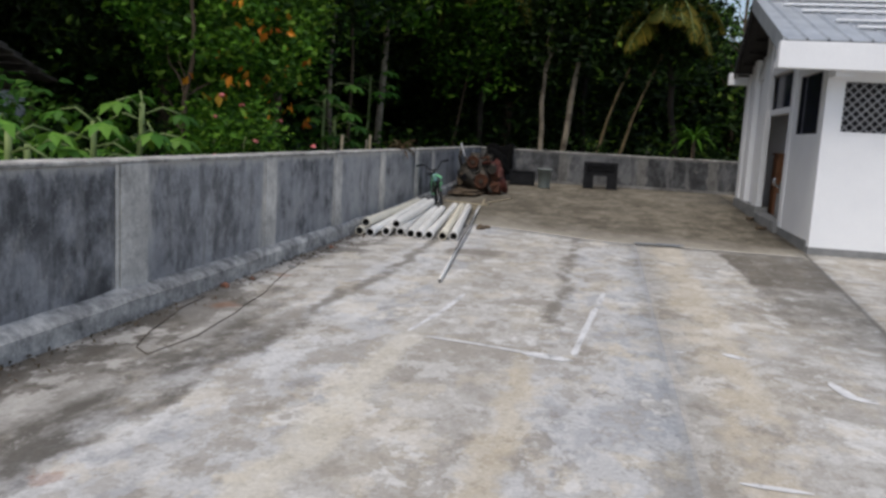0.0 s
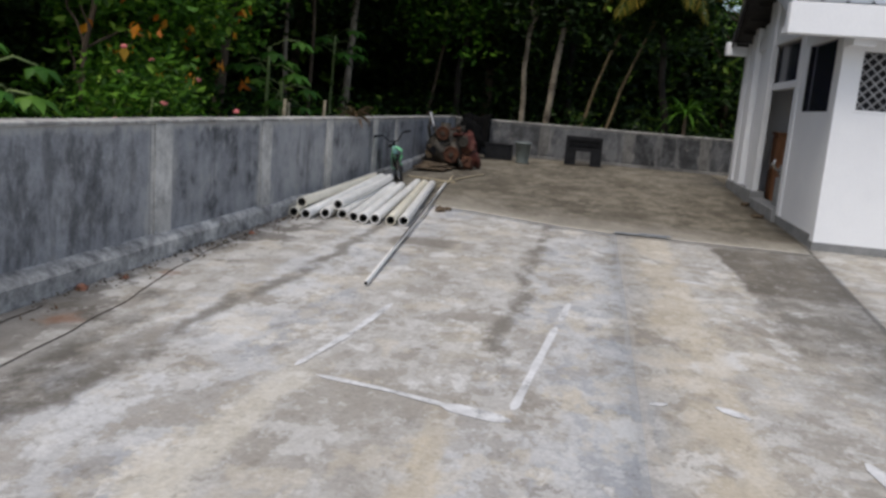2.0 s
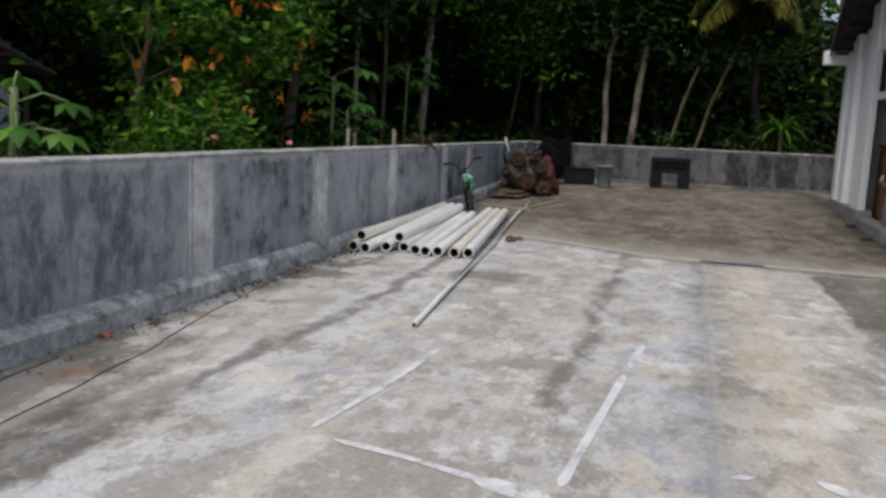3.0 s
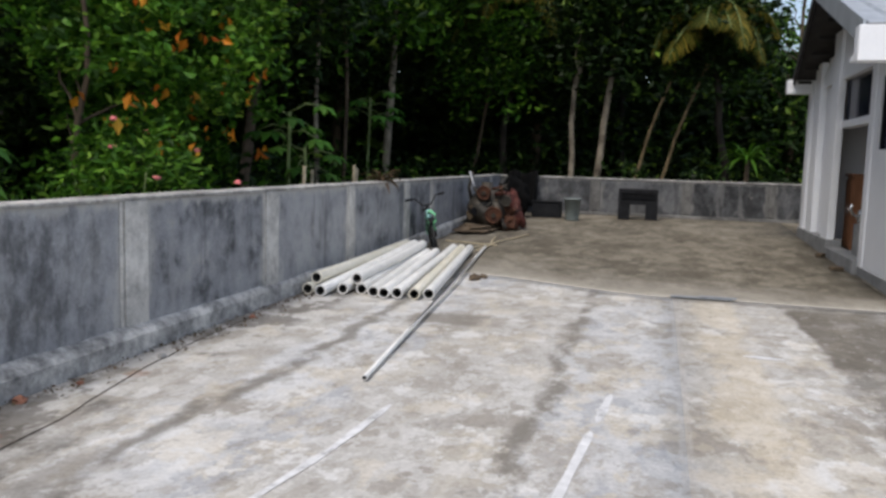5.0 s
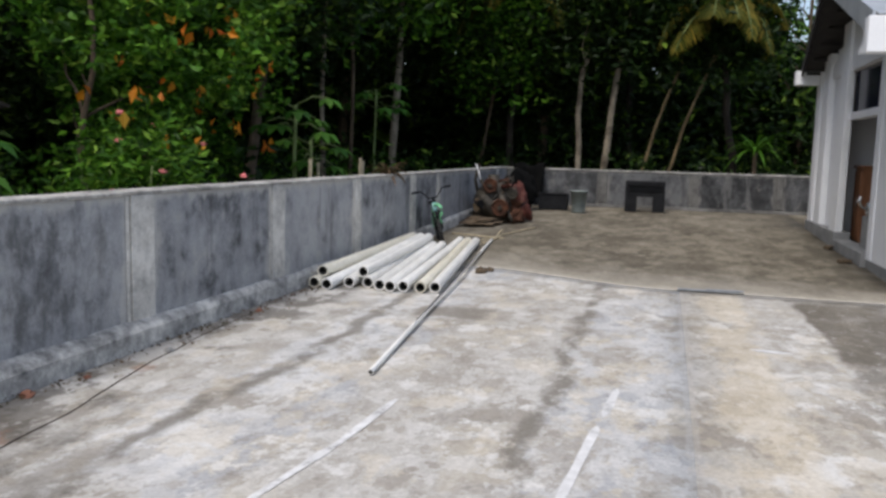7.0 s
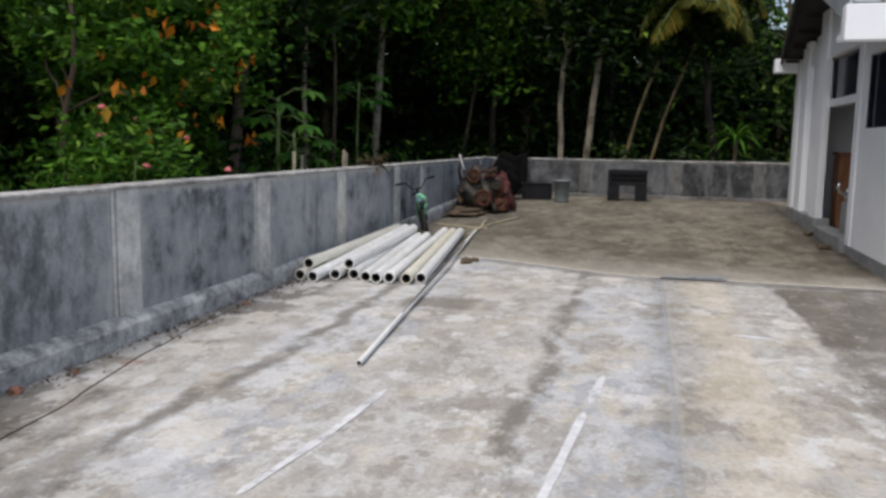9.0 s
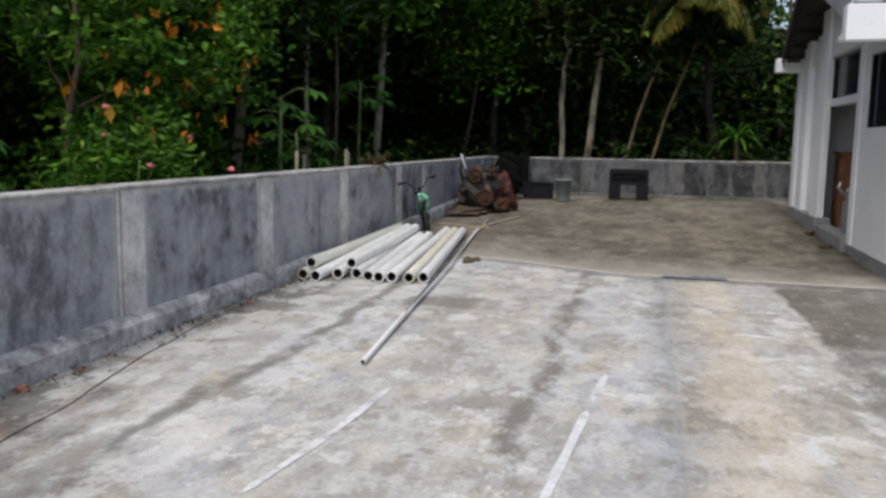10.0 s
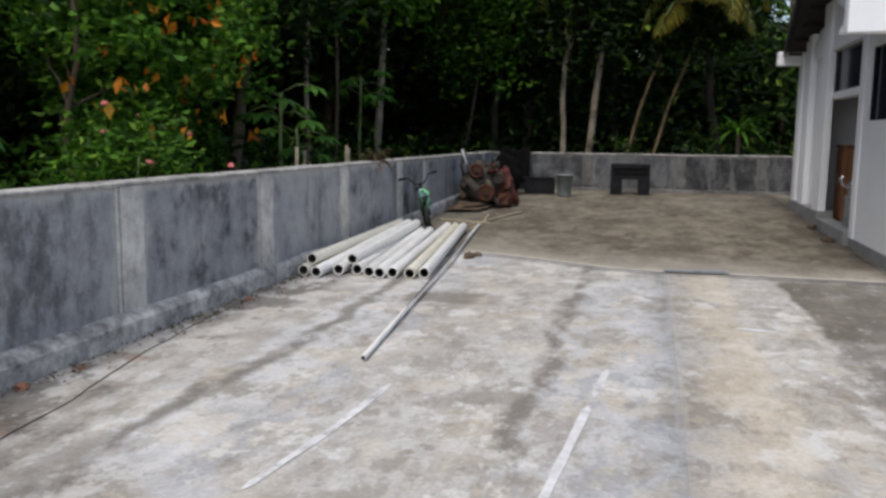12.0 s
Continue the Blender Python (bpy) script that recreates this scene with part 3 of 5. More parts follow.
# ---- the white house ----
def house():
    h = thing("house", (3.62, 12.2, 0), "white painted single-storey house with metal gable roof", "house")
    h.location = (0, 0, 0)
    X0, XT, Y0, YF = 3.60, 3.75, 12.2, 18.5
    # front wall round its lattice opening
    vx0, vx1, vz0, vz1 = 3.82, 4.55, 1.615, 2.25
    for lo, hi in (((X0, Y0, 0.1), (vx0, Y0 + 0.15, 2.6)), ((vx0, Y0, 0.1), (vx1, Y0 + 0.15, vz0)), ((vx0, Y0, vz1), (vx1, Y0 + 0.15, 2.6)), ((vx1, Y0, 0.1), (11, Y0 + 0.15, 2.6))):
        part("front_wall", box(lo, hi), M_WHITE, h)
    part("plinth", box((X0 - 0.012, Y0 - 0.012, -0.1), (11, Y0 + 0.16, 0.1), 0.004), M_PLINTH, h, "grey cement plinth")
    part("side_plinth", box((X0 - 0.013, Y0 + 0.16, -0.1), (XT, 14.22, 0.17), 0.004), M_PLINTH, h, "grey cement plinth")
    part("kerb", box((X0 - 0.07, 14.22, -0.1), (XT, 16.0, 0.24), 0.01), M_PLINTH, h, "grey cement kerb")
    part("kerb", box((X0 - 0.07, 16.0, -0.1), (XT, YF, 0.34), 0.01), M_PLINTH, h, "grey cement kerb")
    # side wall
    for lo, hi in (((X0, 12.352, 0.17), (XT, 14.22, 1.58)), ((X0, 12.352, 1.58), (XT, 12.48, 2.6)), ((X0, 13.8, 1.58), (XT, 14.22, 2.6)), ((X0, 12.48, 2.42), (XT, 13.8, 2.6))):
        part("side_wall", box(lo, hi), M_WHITE, h)
    bm = box((X0 - 0.02, 14.02, 0.17), (X0, 14.22, 2.6), 0.004)
    part("corner_trim", bm, M_WHITE, h)
    win = part("window", box((X0 + 0.05, 12.48, 1.58), (X0 + 0.065, 13.8, 2.42)), M_GLASS, h, "dark window with black mesh")
    for k in range(2):
        y = 12.50 + k * 1.28
        part("window_frame", box((X0 + 0.02, y - 0.018, 1.585), (X0 + 0.048, y + 0.018, 2.415), 0.003), M_BLACK, win)
    # lattice of crossed slats in the front opening
    # near-black backing stands for the unlit room behind the slats
    lat = part("lattice_vent", box((vx0 + 0.002, Y0 + 0.13, vz0 + 0.002), (vx1 - 0.002, Y0 + 0.145, vz1 - 0.002)), M_DARK, h, "grey diagonal lattice over near-black backing")
    step = 0.118
    for s in (1, -1):
        k = -10
        while k < 24:
            # clip the slat x + s z = c to the opening
            c = k * step
            z_lo, z_hi = vz0, vz1
            pts = []
            for z in (z_lo, z_hi):
                pts.append((vx0 + c - s * (z - vz0 if s > 0 else z - vz0), z))
            (xa, za), (xb, zb) = pts
            lo, hi = 0.0, 1.0
            dx = xb - xa
            for bound, sign in ((vx0, 1), (vx1, -1)):
                if abs(dx) > 1e-6:
                    tt = (bound - xa) / dx
                    if (dx > 0) == (sign > 0):
                        lo = max(lo, tt)
                    else:
                        hi = min(hi, tt)
            if hi - lo > 0.04:
                a, b = (xa + dx * lo, za + (zb - za) * lo), (xa + dx * hi, za + (zb - za) * hi)
                yy = Y0 + 0.05 + (0.014 if s > 0 else 0)
                part("slat", tube([(a[0], yy, a[1]), (b[0], yy, b[1])], 0.011, 4), M_LATTICE, lat)
            k += 1
    part("lattice_frame", box((vx0 - 0.03, Y0 - 0.006, vz0 - 0.03), (vx1 + 0.03, Y0 + 0.03, vz0), 0.004), M_WHITE, lat)
    # pillars of the verandah side, each a step further
    for y0, y1, top in ((16.05, 16.55, 3.3), (17.43, 17.92, 3.0), (18.2, 18.5, 2.8)):
        part("pillar", box((X0 - 0.04, y0, 0.28), (X0 + 0.058, y1, top), 0.008), M_WHITE, h, "white painted square pillar")
    part("side_wall", box((X0 + 0.06, 16.55, 0.28), (X0 + 0.16, 17.43, 3.05)), M_WHITE, h)
    part("side_wall", box((X0 + 0.06, 17.92, 0.28), (X0 + 0.16, 18.2, 2.78)), M_WHITE, h)
    # door opening: bar, upper pane, room behind
    part("door_lintel", box((X0 + 0.03, 14.22, 1.92), (X0 + 0.16, 16.05, 2.02), 0.004), M_WHITE, h)
    part("upper_pane", box((X0 + 0.09, 14.22, 2.02), (X0 + 0.1, 16.05, 2.62)), M_GLASS, h, "dark blue glass above the doorway")
    part("inner_wall", box((6.2, 12.35, 0.2), (6.3, 18.3, 3.0)), M_WHITE, h)
    part("inner_wall", box((3.77, 16.7, 0.3), (6.2, 16.8, 3.0)), M_WHITE, h)
    part("inner_floor", box((3.77, 12.35, 0.0), (6.2, 16.7, 0.2)), M_PLINTH, h)
    # gable over the door
    bm = bmesh.new()
    prof = [(12.352, 2.6), (18.0, 2.6), (15.2, 3.58), (12.352, 2.68)]
    a = [bm.verts.new((X0, y, z)) for y, z in prof]
    b = [bm.verts.new((XT, y, z)) for y, z in prof]
    bm.faces.new(a), bm.faces.new(b[::-1])
    for k in range(4):
        bm.faces.new((a[k - 1], a[k], b[k], b[k - 1]))
    bmesh.ops.recalc_face_normals(bm, faces=bm.faces)
    part("gable", bm, M_WHITE, h)
    # eaves beams with their returns
    part("front_fascia", box((2.9, 11.76, 2.35), (11, 11.93, 2.68), 0.008), M_WHITE, h, "deep white eaves beam")
    part("front_soffit", box((2.92, 11.93, 2.38), (11, 12.2, 2.44)), M_WHITE, h)
    part("bracket", box((3.61, 11.9, 2.28), (3.84, 12.2, 2.378), 0.004), M_WHITE, h)
    part("rear_fascia", box((3.19, 18.32, 2.59), (11, 18.52, 2.82), 0.008), M_WHITE, h, "white eaves beam")
    # roof: ribbed sheets on both slopes
    ridge = (15.2, 3.75)
    for nm, e in (("front_roof", (11.78, 2.69)), ("rear_roof", (18.6, 2.78))):
        bm = bmesh.new()
        cols = []
        left = 2.96 if nm == "front_roof" else 3.32
        peak = 3.06
        x, k = left, 0
        while x < 11:
            rib = 0.03 if k % 8 == 0 else 0.0
            cols.append([bm.verts.new((x, e[0], e[1] + rib)), bm.verts.new((max(x, peak) if k else peak, ridge[0], ridge[1] + rib))])
            x += 0.02 if k % 8 in (0, 7) else 0.035
            k += 1
        for p, q in zip(cols, cols[1:]):
            bm.faces.new((p[0], p[1], q[1], q[0]))
        ob = part(nm, bm, M_ROOF, h, "grey galvanised roof sheets")
        mod = ob.modifiers.new("thickness", "SOLIDIFY")
        mod.thickness = 0.012
        bm = bmesh.new()
        v = [bm.verts.new(q) for q in ((left + 0.02, e[0], e[1] - 0.05), (11, e[0], e[1] - 0.05), (11, ridge[0], ridge[1] - 0.05), (peak + 0.02, ridge[0], ridge[1] - 0.05))]
        bm.faces.new(v)
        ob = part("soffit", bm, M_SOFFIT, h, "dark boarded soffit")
        mod = ob.modifiers.new("thickness", "SOLIDIFY")
        mod.thickness = 0.02
        for i in range(6):
            t = (i + 0.5) / 6
            y, z = e[0] + (ridge[0] - e[0]) * t, e[1] + (ridge[1] - e[1]) * t
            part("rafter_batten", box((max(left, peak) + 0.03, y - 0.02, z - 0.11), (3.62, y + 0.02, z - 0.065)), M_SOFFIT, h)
        # barge board along the gable edge
        bm = bmesh.new()
        a = [bm.verts.new(q) for q in ((left - 0.03, e[0], e[1] - (0.2 if nm == "front_roof" else 0.13)), (left - 0.03, e[0], e[1] + 0.04), (peak - 0.03, ridge[0], ridge[1] + 0.04), (peak - 0.03, ridge[0], ridge[1] - (0.2 if nm == "front_roof" else 0.13)))]
        b = [bm.verts.new((v.co.x + 0.028, v.co.y, v.co.z)) for v in a]
        bm.faces.new(a), bm.faces.new(b[::-1])
        for k in range(4):
            bm.faces.new((a[k - 1], a[k], b[k], b[k - 1]))
        bmesh.ops.recalc_face_normals(bm, faces=bm.faces)
        part("barge_board", bm, M_ROOF if nm == "front_roof" else M_SOFFIT, h)
    part("ridge_cap", tube([(3.03, ridge[0], ridge[1] + 0.02), (11, ridge[0], ridge[1] + 0.02)], 0.06, 8), M_ROOF, h)
    # clerestory band along the ridge
    part("clerestory_wall", box((3.3, 15.3, 3.55), (11, 15.45, 3.9), 0.006), M_WHITE, h, "white wall band above the roof")
    cl = part("clerestory_window", box((3.36, 15.36, 3.9), (11, 15.38, 4.5)), M_GLASS, h, "bluish window band")
    for k in range(12):
        part("mullion", box((3.3 + 0.62 * k, 15.31, 3.9), (3.36 + 0.62 * k, 15.41, 4.5), 0.004), M_WHITE, cl)
    part("clerestory_roof", box((3.1, 14.9, 4.5), (11, 16.4, 4.62), 0.01), M_WHITE, h)
    part("dark_roof_panel", box((4.9, 13.6, 3.40), (7.0, 14.4, 3.6), 0.01), M_BLACK, h, "dark panel on the roof")
    # pale lap strips across the front slope
    for t, x0 in ((0.22, 3.95), (0.36, 3.8), (0.58, 3.5), (0.74, 3.35), (0.9, 3.2)):
        y, z = 11.78 + 3.42 * t, 2.69 + 1.06 * t
        part("lap_strip", box((x0, y - 0.05, z + 0.035), (11, y + 0.05, z + 0.065), 0.005), M_WHITE, h, "pale lap strip")
    return h


house()


def cupboard():
    c = thing("cupboard", (3.86, 16.25, 0.2), "brown wooden cupboard just inside the doorway", "cupboard")
    part("body", box((0, -0.2, 0), (0.9, 0.25, 1.05), 0.01), M_WOOD, c)
    part("door", box((-0.018, -0.19, 0.04), (-0.002, 0.22, 1.0), 0.004), M_WOOD, c)
    part("top", box((-0.03, -0.22, 1.05), (0.93, 0.27, 1.09), 0.006), M_WOOD, c)
    part("handle", tube([(-0.04, -0.1, 0.5), (-0.04, -0.1, 0.62)], 0.008, 6), M_STEEL, c, "steel handle")


cupboard()


def tap_stand():
    c = thing("water_pump", (3.78, 14.9, 0.22), "small silver water pump on a grey block", "pump")
    part("block", box((-0.1, -0.14, 0), (0.12, 0.14, 0.42), 0.01), M_PLINTH, c)
    p = part("motor", tube([(-0.08, 0, 0.52), (0.12, 0, 0.52)], 0.09, 14), M_STEEL, c, "silver pump motor")
    part("spout", tube([(-0.08, 0, 0.52), (-0.15, 0, 0.55), (-0.18, 0, 0.62), (-0.16, 0, 0.68)], 0.02, 8), M_STEEL, p)


tap_stand()


def old_brick(x, y, rz, name="brick"):
    b = part(name, box((-0.08, -0.045, 0), (0.08, 0.045, 0.045), 0.008), M_BARK)
    b.matrix_world = pose(x, y, floor_z(y) + 0.012, 0, 0, rz)
    tagged(b, "broken dark brown brick lying on concrete", "brick", "loose bricks")


old_brick(3.40, 14.45, 10)
old_brick(3.44, 15.75, 60)


# ---- pipes ----
def pvc_pipe(x, y, z, x2, y2, z2, r=0.055, old=False, label="white plastic water pipe lying in a stack"):
    a, b = Vector((x, y, z)), Vector((x2, y2, z2))
    p = thing("pipe", a, label, "pipe", "stack of pipes")
    d = b - a
    n = 10
    pts = [d * (i / n) + Vector((0, 0, -0.006 * math.sin(math.pi * i / n))) for i in range(n + 1)]
    part("shell", tube(pts, r, 20, cap=False), M_PIPE_OLD if old else M_PIPE, p)
    u = d.normalized()
    bm = tube([pts[0] + u * 0.002, pts[-1] - u * 0.002], r * 0.80, 20, cap=False)
    bmesh.ops.reverse_faces(bm, faces=bm.faces)
    part("bore", bm, M_BORE_SHADE, p)
    for q in (pts[0], pts[-1]):
        bm = bmesh.new()
        s = u.cross(Vector((0, 0, 1))).normalized()
        w = s.cross(u)
        o, i = [], []
        for k in range(20):
            e = math.cos(6.28318 * k / 20) * s + math.sin(6.28318 * k / 20) * w
            o.append(bm.verts.new(q + e * r)), i.append(bm.verts.new(q + e * r * 0.8))
        for k in range(20):
            bm.faces.new((o[k - 1], o[k], i[k], i[k - 1]))
        part("rim", bm, M_PIPE_OLD if old else M_PIPE, p)


LOW = 0.062
FRONT = ((-2.02, 10.50, True), (-1.716, 10.64, False), (-1.545, 10.70, False), (-1.39, 10.60, False), (-1.275, 10.57, False), (-1.16, 10.62, False), (-0.99, 10.62, True), (-0.865, 10.69, False))
for k, (x, y, old) in enumerate(FRONT):
    y2 = 14.2 if k > 4 else 13.62 + 0.05 * (k % 3)
    pvc_pipe(x, y, LOW, -2.06 + 0.112 * k, y2, LOW + floor_z(y2), old=old)
for x, y, x2, z, old in ((-1.965, 10.58, -2.0, 0.165, True), (-1.865, 10.44, -1.885, LOW, False), (-1.625, 10.78, -1.775, 0.15, False)):
    pvc_pipe(x, y, z, x2, 13.6, 0.165 + floor_z(13.6), old=old)
pvc_pipe(-0.45, 7.81, 0.024, -1.17, 14.75, 0.022 + floor_z(14.75), 0.017, label="long thin grey plastic pipe lying on concrete")


def flat_mark(name, pts, width, label, material=M_WORN, cat="marking"):
    """A thin brushed strip on the floor, uneven in width."""
    bm = bmesh.new()
    L = []
    for (xa, ya), (xb, yb) in zip(pts, pts[1:]):
        n = max(2, int(math.hypot(xb - xa, yb - ya) / 0.06))
        for i in range(n + 1):
            L.append((xa + (xb - xa) * i / n, ya + (yb - ya) * i / n, xb - xa, yb - ya))
    rows = []
    for i, (x, y, dx, dy) in enumerate(L):
        q = math.hypot(dx, dy)
        wv = width * (0.85 + 0.35 * noise.noise((x * 5, y * 5, 1.7))) * (0.3 if i in (0, len(L) - 1) else 1)
        nx, ny = -dy / q, dx / q
        z = floor_top(x, y) + 0.004
        rows.append((bm.verts.new((x + nx * wv / 2, y + ny * wv / 2, z)), bm.verts.new((x - nx * wv / 2, y - ny * wv / 2, z))))
    for a, b in zip(rows, rows[1:]):
        bm.faces.new((a[0], a[1], b[1], b[0]))
    bmesh.ops.recalc_face_normals(bm, faces=bm.faces)
    tagged(part(name, bm, material), label, cat, "marks on the yard", "structure")


for line, broad, what in (([(0.985, 8.05), (0.945, 7.5)], 0.055, "line"), ([(0.926, 7.35), (0.87, 6.6), (0.811, 5.80)], 0.05, "line"),
                          ([(-0.159, 7.44), (-0.2, 6.7), (-0.287, 5.98)], 0.05, "line"), ([(-0.144, 5.89), (0.2, 5.83), (0.53, 5.74)], 0.05, "line"), ([(0.5, 5.74), (0.82, 5.66)], 0.13, "smear"),
                          ([(1.83, 9.37), (2.11, 9.35)], 0.08, "smear"), ([(1.54, 4.08), (1.82, 4.07)], 0.05, "smear"), ([(2.29, 5.76), (2.34, 5.5), (2.46, 5.43)], 0.09, "smear"),
                          ([(1.43, 6.13), (1.52, 6.17)], 0.06, "smear"), ([(1.75, 6.22), (1.89, 6.10)], 0.09, "smear")):
    flat_mark("trim_mark", line, broad, "white lime %s on concrete" % what)


def steel_plate(x0, x1, y):
    p = thing("drain_plate", (x0, y, floor_z(y) + 0.012), "flat grey steel strip lying on the joint", "plate")
    part("strip", box((0, -0.05, 0), (x1 - x0, 0.05, 0.012), 0.003), M_DRAIN, p)
    part("strip", box((0.28, -0.035, 0.013), (x1 - x0 + 0.05, 0.045, 0.024), 0.003), M_DRAIN, p)


steel_plate(1.36, 1.95, 11.86)


def cable(name, pts, r, material, label, cat):
    ps = []
    for a, b in zip(pts, pts[1:]):
        for i in range(8):
            x, y = a[0] + (b[0] - a[0]) * i / 8, a[1] + (b[1] - a[1]) * i / 8
            x += 0.02 * noise.noise((x * 3, y * 3, 0.3))
            ps.append((x, y, floor_top(x, y) + r + 0.002))
    t = part(name, tube(ps, r, 6), material)
    tagged(t, label, cat)


cable("cable", [(-2.0, 9.4), (-1.95, 8.65), (-1.8, 7.5), (-1.64, 6.77), (-1.53, 6.03), (-1.46, 5.33), (-1.51, 4.84), (-1.64, 4.95), (-1.77, 5.3), (-1.93, 6.06), (-1.95, 6.4)], 0.003, M_CABLE, "thin dark rusty wire looped on concrete", "wire")
cable("rope", [(-1.35, 14.5), (-1.2, 15.1), (-1.0, 15.9), (-0.8, 16.6)], 0.014, M_ROPE, "pale straw rope lying on the yard", "rope")
cable("rope", [(-1.9, 15.3), (-1.4, 15.1), (-1.0, 15.0)], 0.014, M_ROPE, "pale straw rope lying on the yard", "rope")
cable("stick", [(-1.25, 15.9), (-1.15, 14.9), (-1.22, 14.3)], 0.018, M_ROPE, "pale wooden stick on the yard", "stick")


def rubble(x, y, s, material, label, seed):
    bm = bmesh.new()
    bmesh.ops.create_icosphere(bm, subdivisions=2, radius=s)
    for v in bm.verts:
        v.co *= 1 + 0.5 * noise.noise(v.co / s * 1.3 + Vector((seed, 0, 0)))
        v.co.z *= 0.6
    r = part("stone", bm, material)
    r.location = (x, y, floor_z(y) + s * 0.35)
    tagged(r, label, "stone", "loose stones")


rubble(-0.75, 12.15, 0.07, M_BARK, "dark lump of stone beside the pipes", 1)
rubble(-0.68, 12.3, 0.05, M_BARK, "dark lump of stone beside the pipes", 2)
for i, (x, y) in enumerate(((-1.95, 7.2), (-1.88, 7.9), (-2.0, 6.8), (-1.9, 8.6), (-1.97, 9.3))):
    rubble(x, y, 0.02 + 0.01 * (i % 3), (M_BRICK, M_LEDGE)[i % 2], "small broken chip by the wall foot", i + 5)


# ---- child's bicycle ----
def bicycle():
    b = thing("bicycle", (-1.69, 14.0, floor_z(14.0) + 0.015), "small black and mint green bicycle behind pipes", "bicycle")
    b.rotation_euler = (0, radians(-13), radians(20))
    b.scale = (0.92, 0.92, 0.92)
    R = 0.23

    def wheel(y):
        bm = bmesh.new()
        n, m = 28, 8
        g = [[bm.verts.new(((0.024 * math.sin(6.28318 * j / m)), y + (R - 0.024 + 0.024 * math.cos(6.28318 * j / m)) * math.cos(6.28318 * i / n), R + (R - 0.024 + 0.024 * math.cos(6.28318 * j / m)) * math.sin(6.28318 * i / n))) for j in range(m)] for i in range(n)]
        for i in range(n):
            for j in range(m):
                bm.faces.new((g[i - 1][j - 1], g[i][j - 1], g[i][j], g[i - 1][j])).smooth = True
        w = part("wheel", bm, M_TYRE, b, "black tyre")
        ring = [(0, y + (R - 0.05) * math.cos(6.28318 * i / 24), R + (R - 0.05) * math.sin(6.28318 * i / 24)) for i in range(25)]
        part("rim", tube(ring, 0.012, 6), M_STEEL, w)
        for i in range(12):
            a = 6.28318 * i / 12
            part("spoke", tube([(0, y, R), (0, y + (R - 0.05) * math.cos(a), R + (R - 0.05) * math.sin(a))], 0.003, 4), M_STEEL, w)

    wheel(0.0), wheel(0.72)
    for s in (-1, 1):
        part("fork_blade", tube([(0.05 * s, 0, R), (0.05 * s, 0.06, R + 0.27), (0.02 * s, 0.08, R + 0.30)], 0.014, 8), M_BLACK, b)
        part("chain_stay", tube([(0.05 * s, 0.72, R), (0.03 * s, 0.4, R + 0.02)], 0.012, 8), M_GREEN, b)
        part("seat_stay", tube([(0.05 * s, 0.72, R), (0.02 * s, 0.52, R + 0.28)], 0.01, 8), M_GREEN, b)
    part("head_tube", tube([(0, 0.075, R + 0.27), (0, 0.11, R + 0.40)], 0.034, 12), M_CYAN, b, "pale cyan head badge")
    part("down_tube", tube([(0, 0.07, R + 0.37), (0.035, -0.02, R + 0.38), (0.085, -0.05, R + 0.33), (0.075, -0.06, R + 0.24), (0.02, -0.04, R + 0.18), (0.05, -0.03, R + 0.10)], 0.024, 10), M_GREEN, b, "curved mint green tube")
    part("lower_tube", tube([(0, 0.1, R + 0.30), (0, 0.4, R + 0.02)], 0.02, 10), M_GREEN, b)
    part("top_tube", tube([(0, 0.1, R + 0.36), (0, 0.5, R + 0.26)], 0.018, 10), M_GREEN, b)
    part("seat_tube", tube([(0, 0.4, R + 0.02), (0, 0.53, R + 0.36)], 0.016, 10), M_GREEN, b)
    part("saddle", box((-0.06, 0.45, R + 0.36), (0.06, 0.66, R + 0.40), 0.018), M_BLACK, b)
    part("stem", tube([(0, 0.11, R + 0.40), (0, 0.11, R + 0.46), (0, 0.06, R + 0.48)], 0.018, 10), M_BLACK, b)
    hb = part("handlebar", tube([(-0.28, 0.12, R + 0.60), (-0.16, 0.08, R + 0.60), (-0.06, 0.06, R + 0.48), (0.06, 0.06, R + 0.48), (0.16, 0.08, R + 0.60), (0.28, 0.12, R + 0.60)], 0.012, 10), M_BLACK, b)
    for s in (-1, 1):
        part("grip", tube([(0.19 * s, 0.09, R + 0.60), (0.29 * s, 0.123, R + 0.60)], 0.018, 10), M_BLACK, hb)
    part("front_guard", tube([(0, -0.16, 2 * R - 0.02), (0, -0.05, 2 * R + 0.03), (0, 0.05, 2 * R + 0.03)], 0.03, 8), M_BLACK, b)


bicycle()


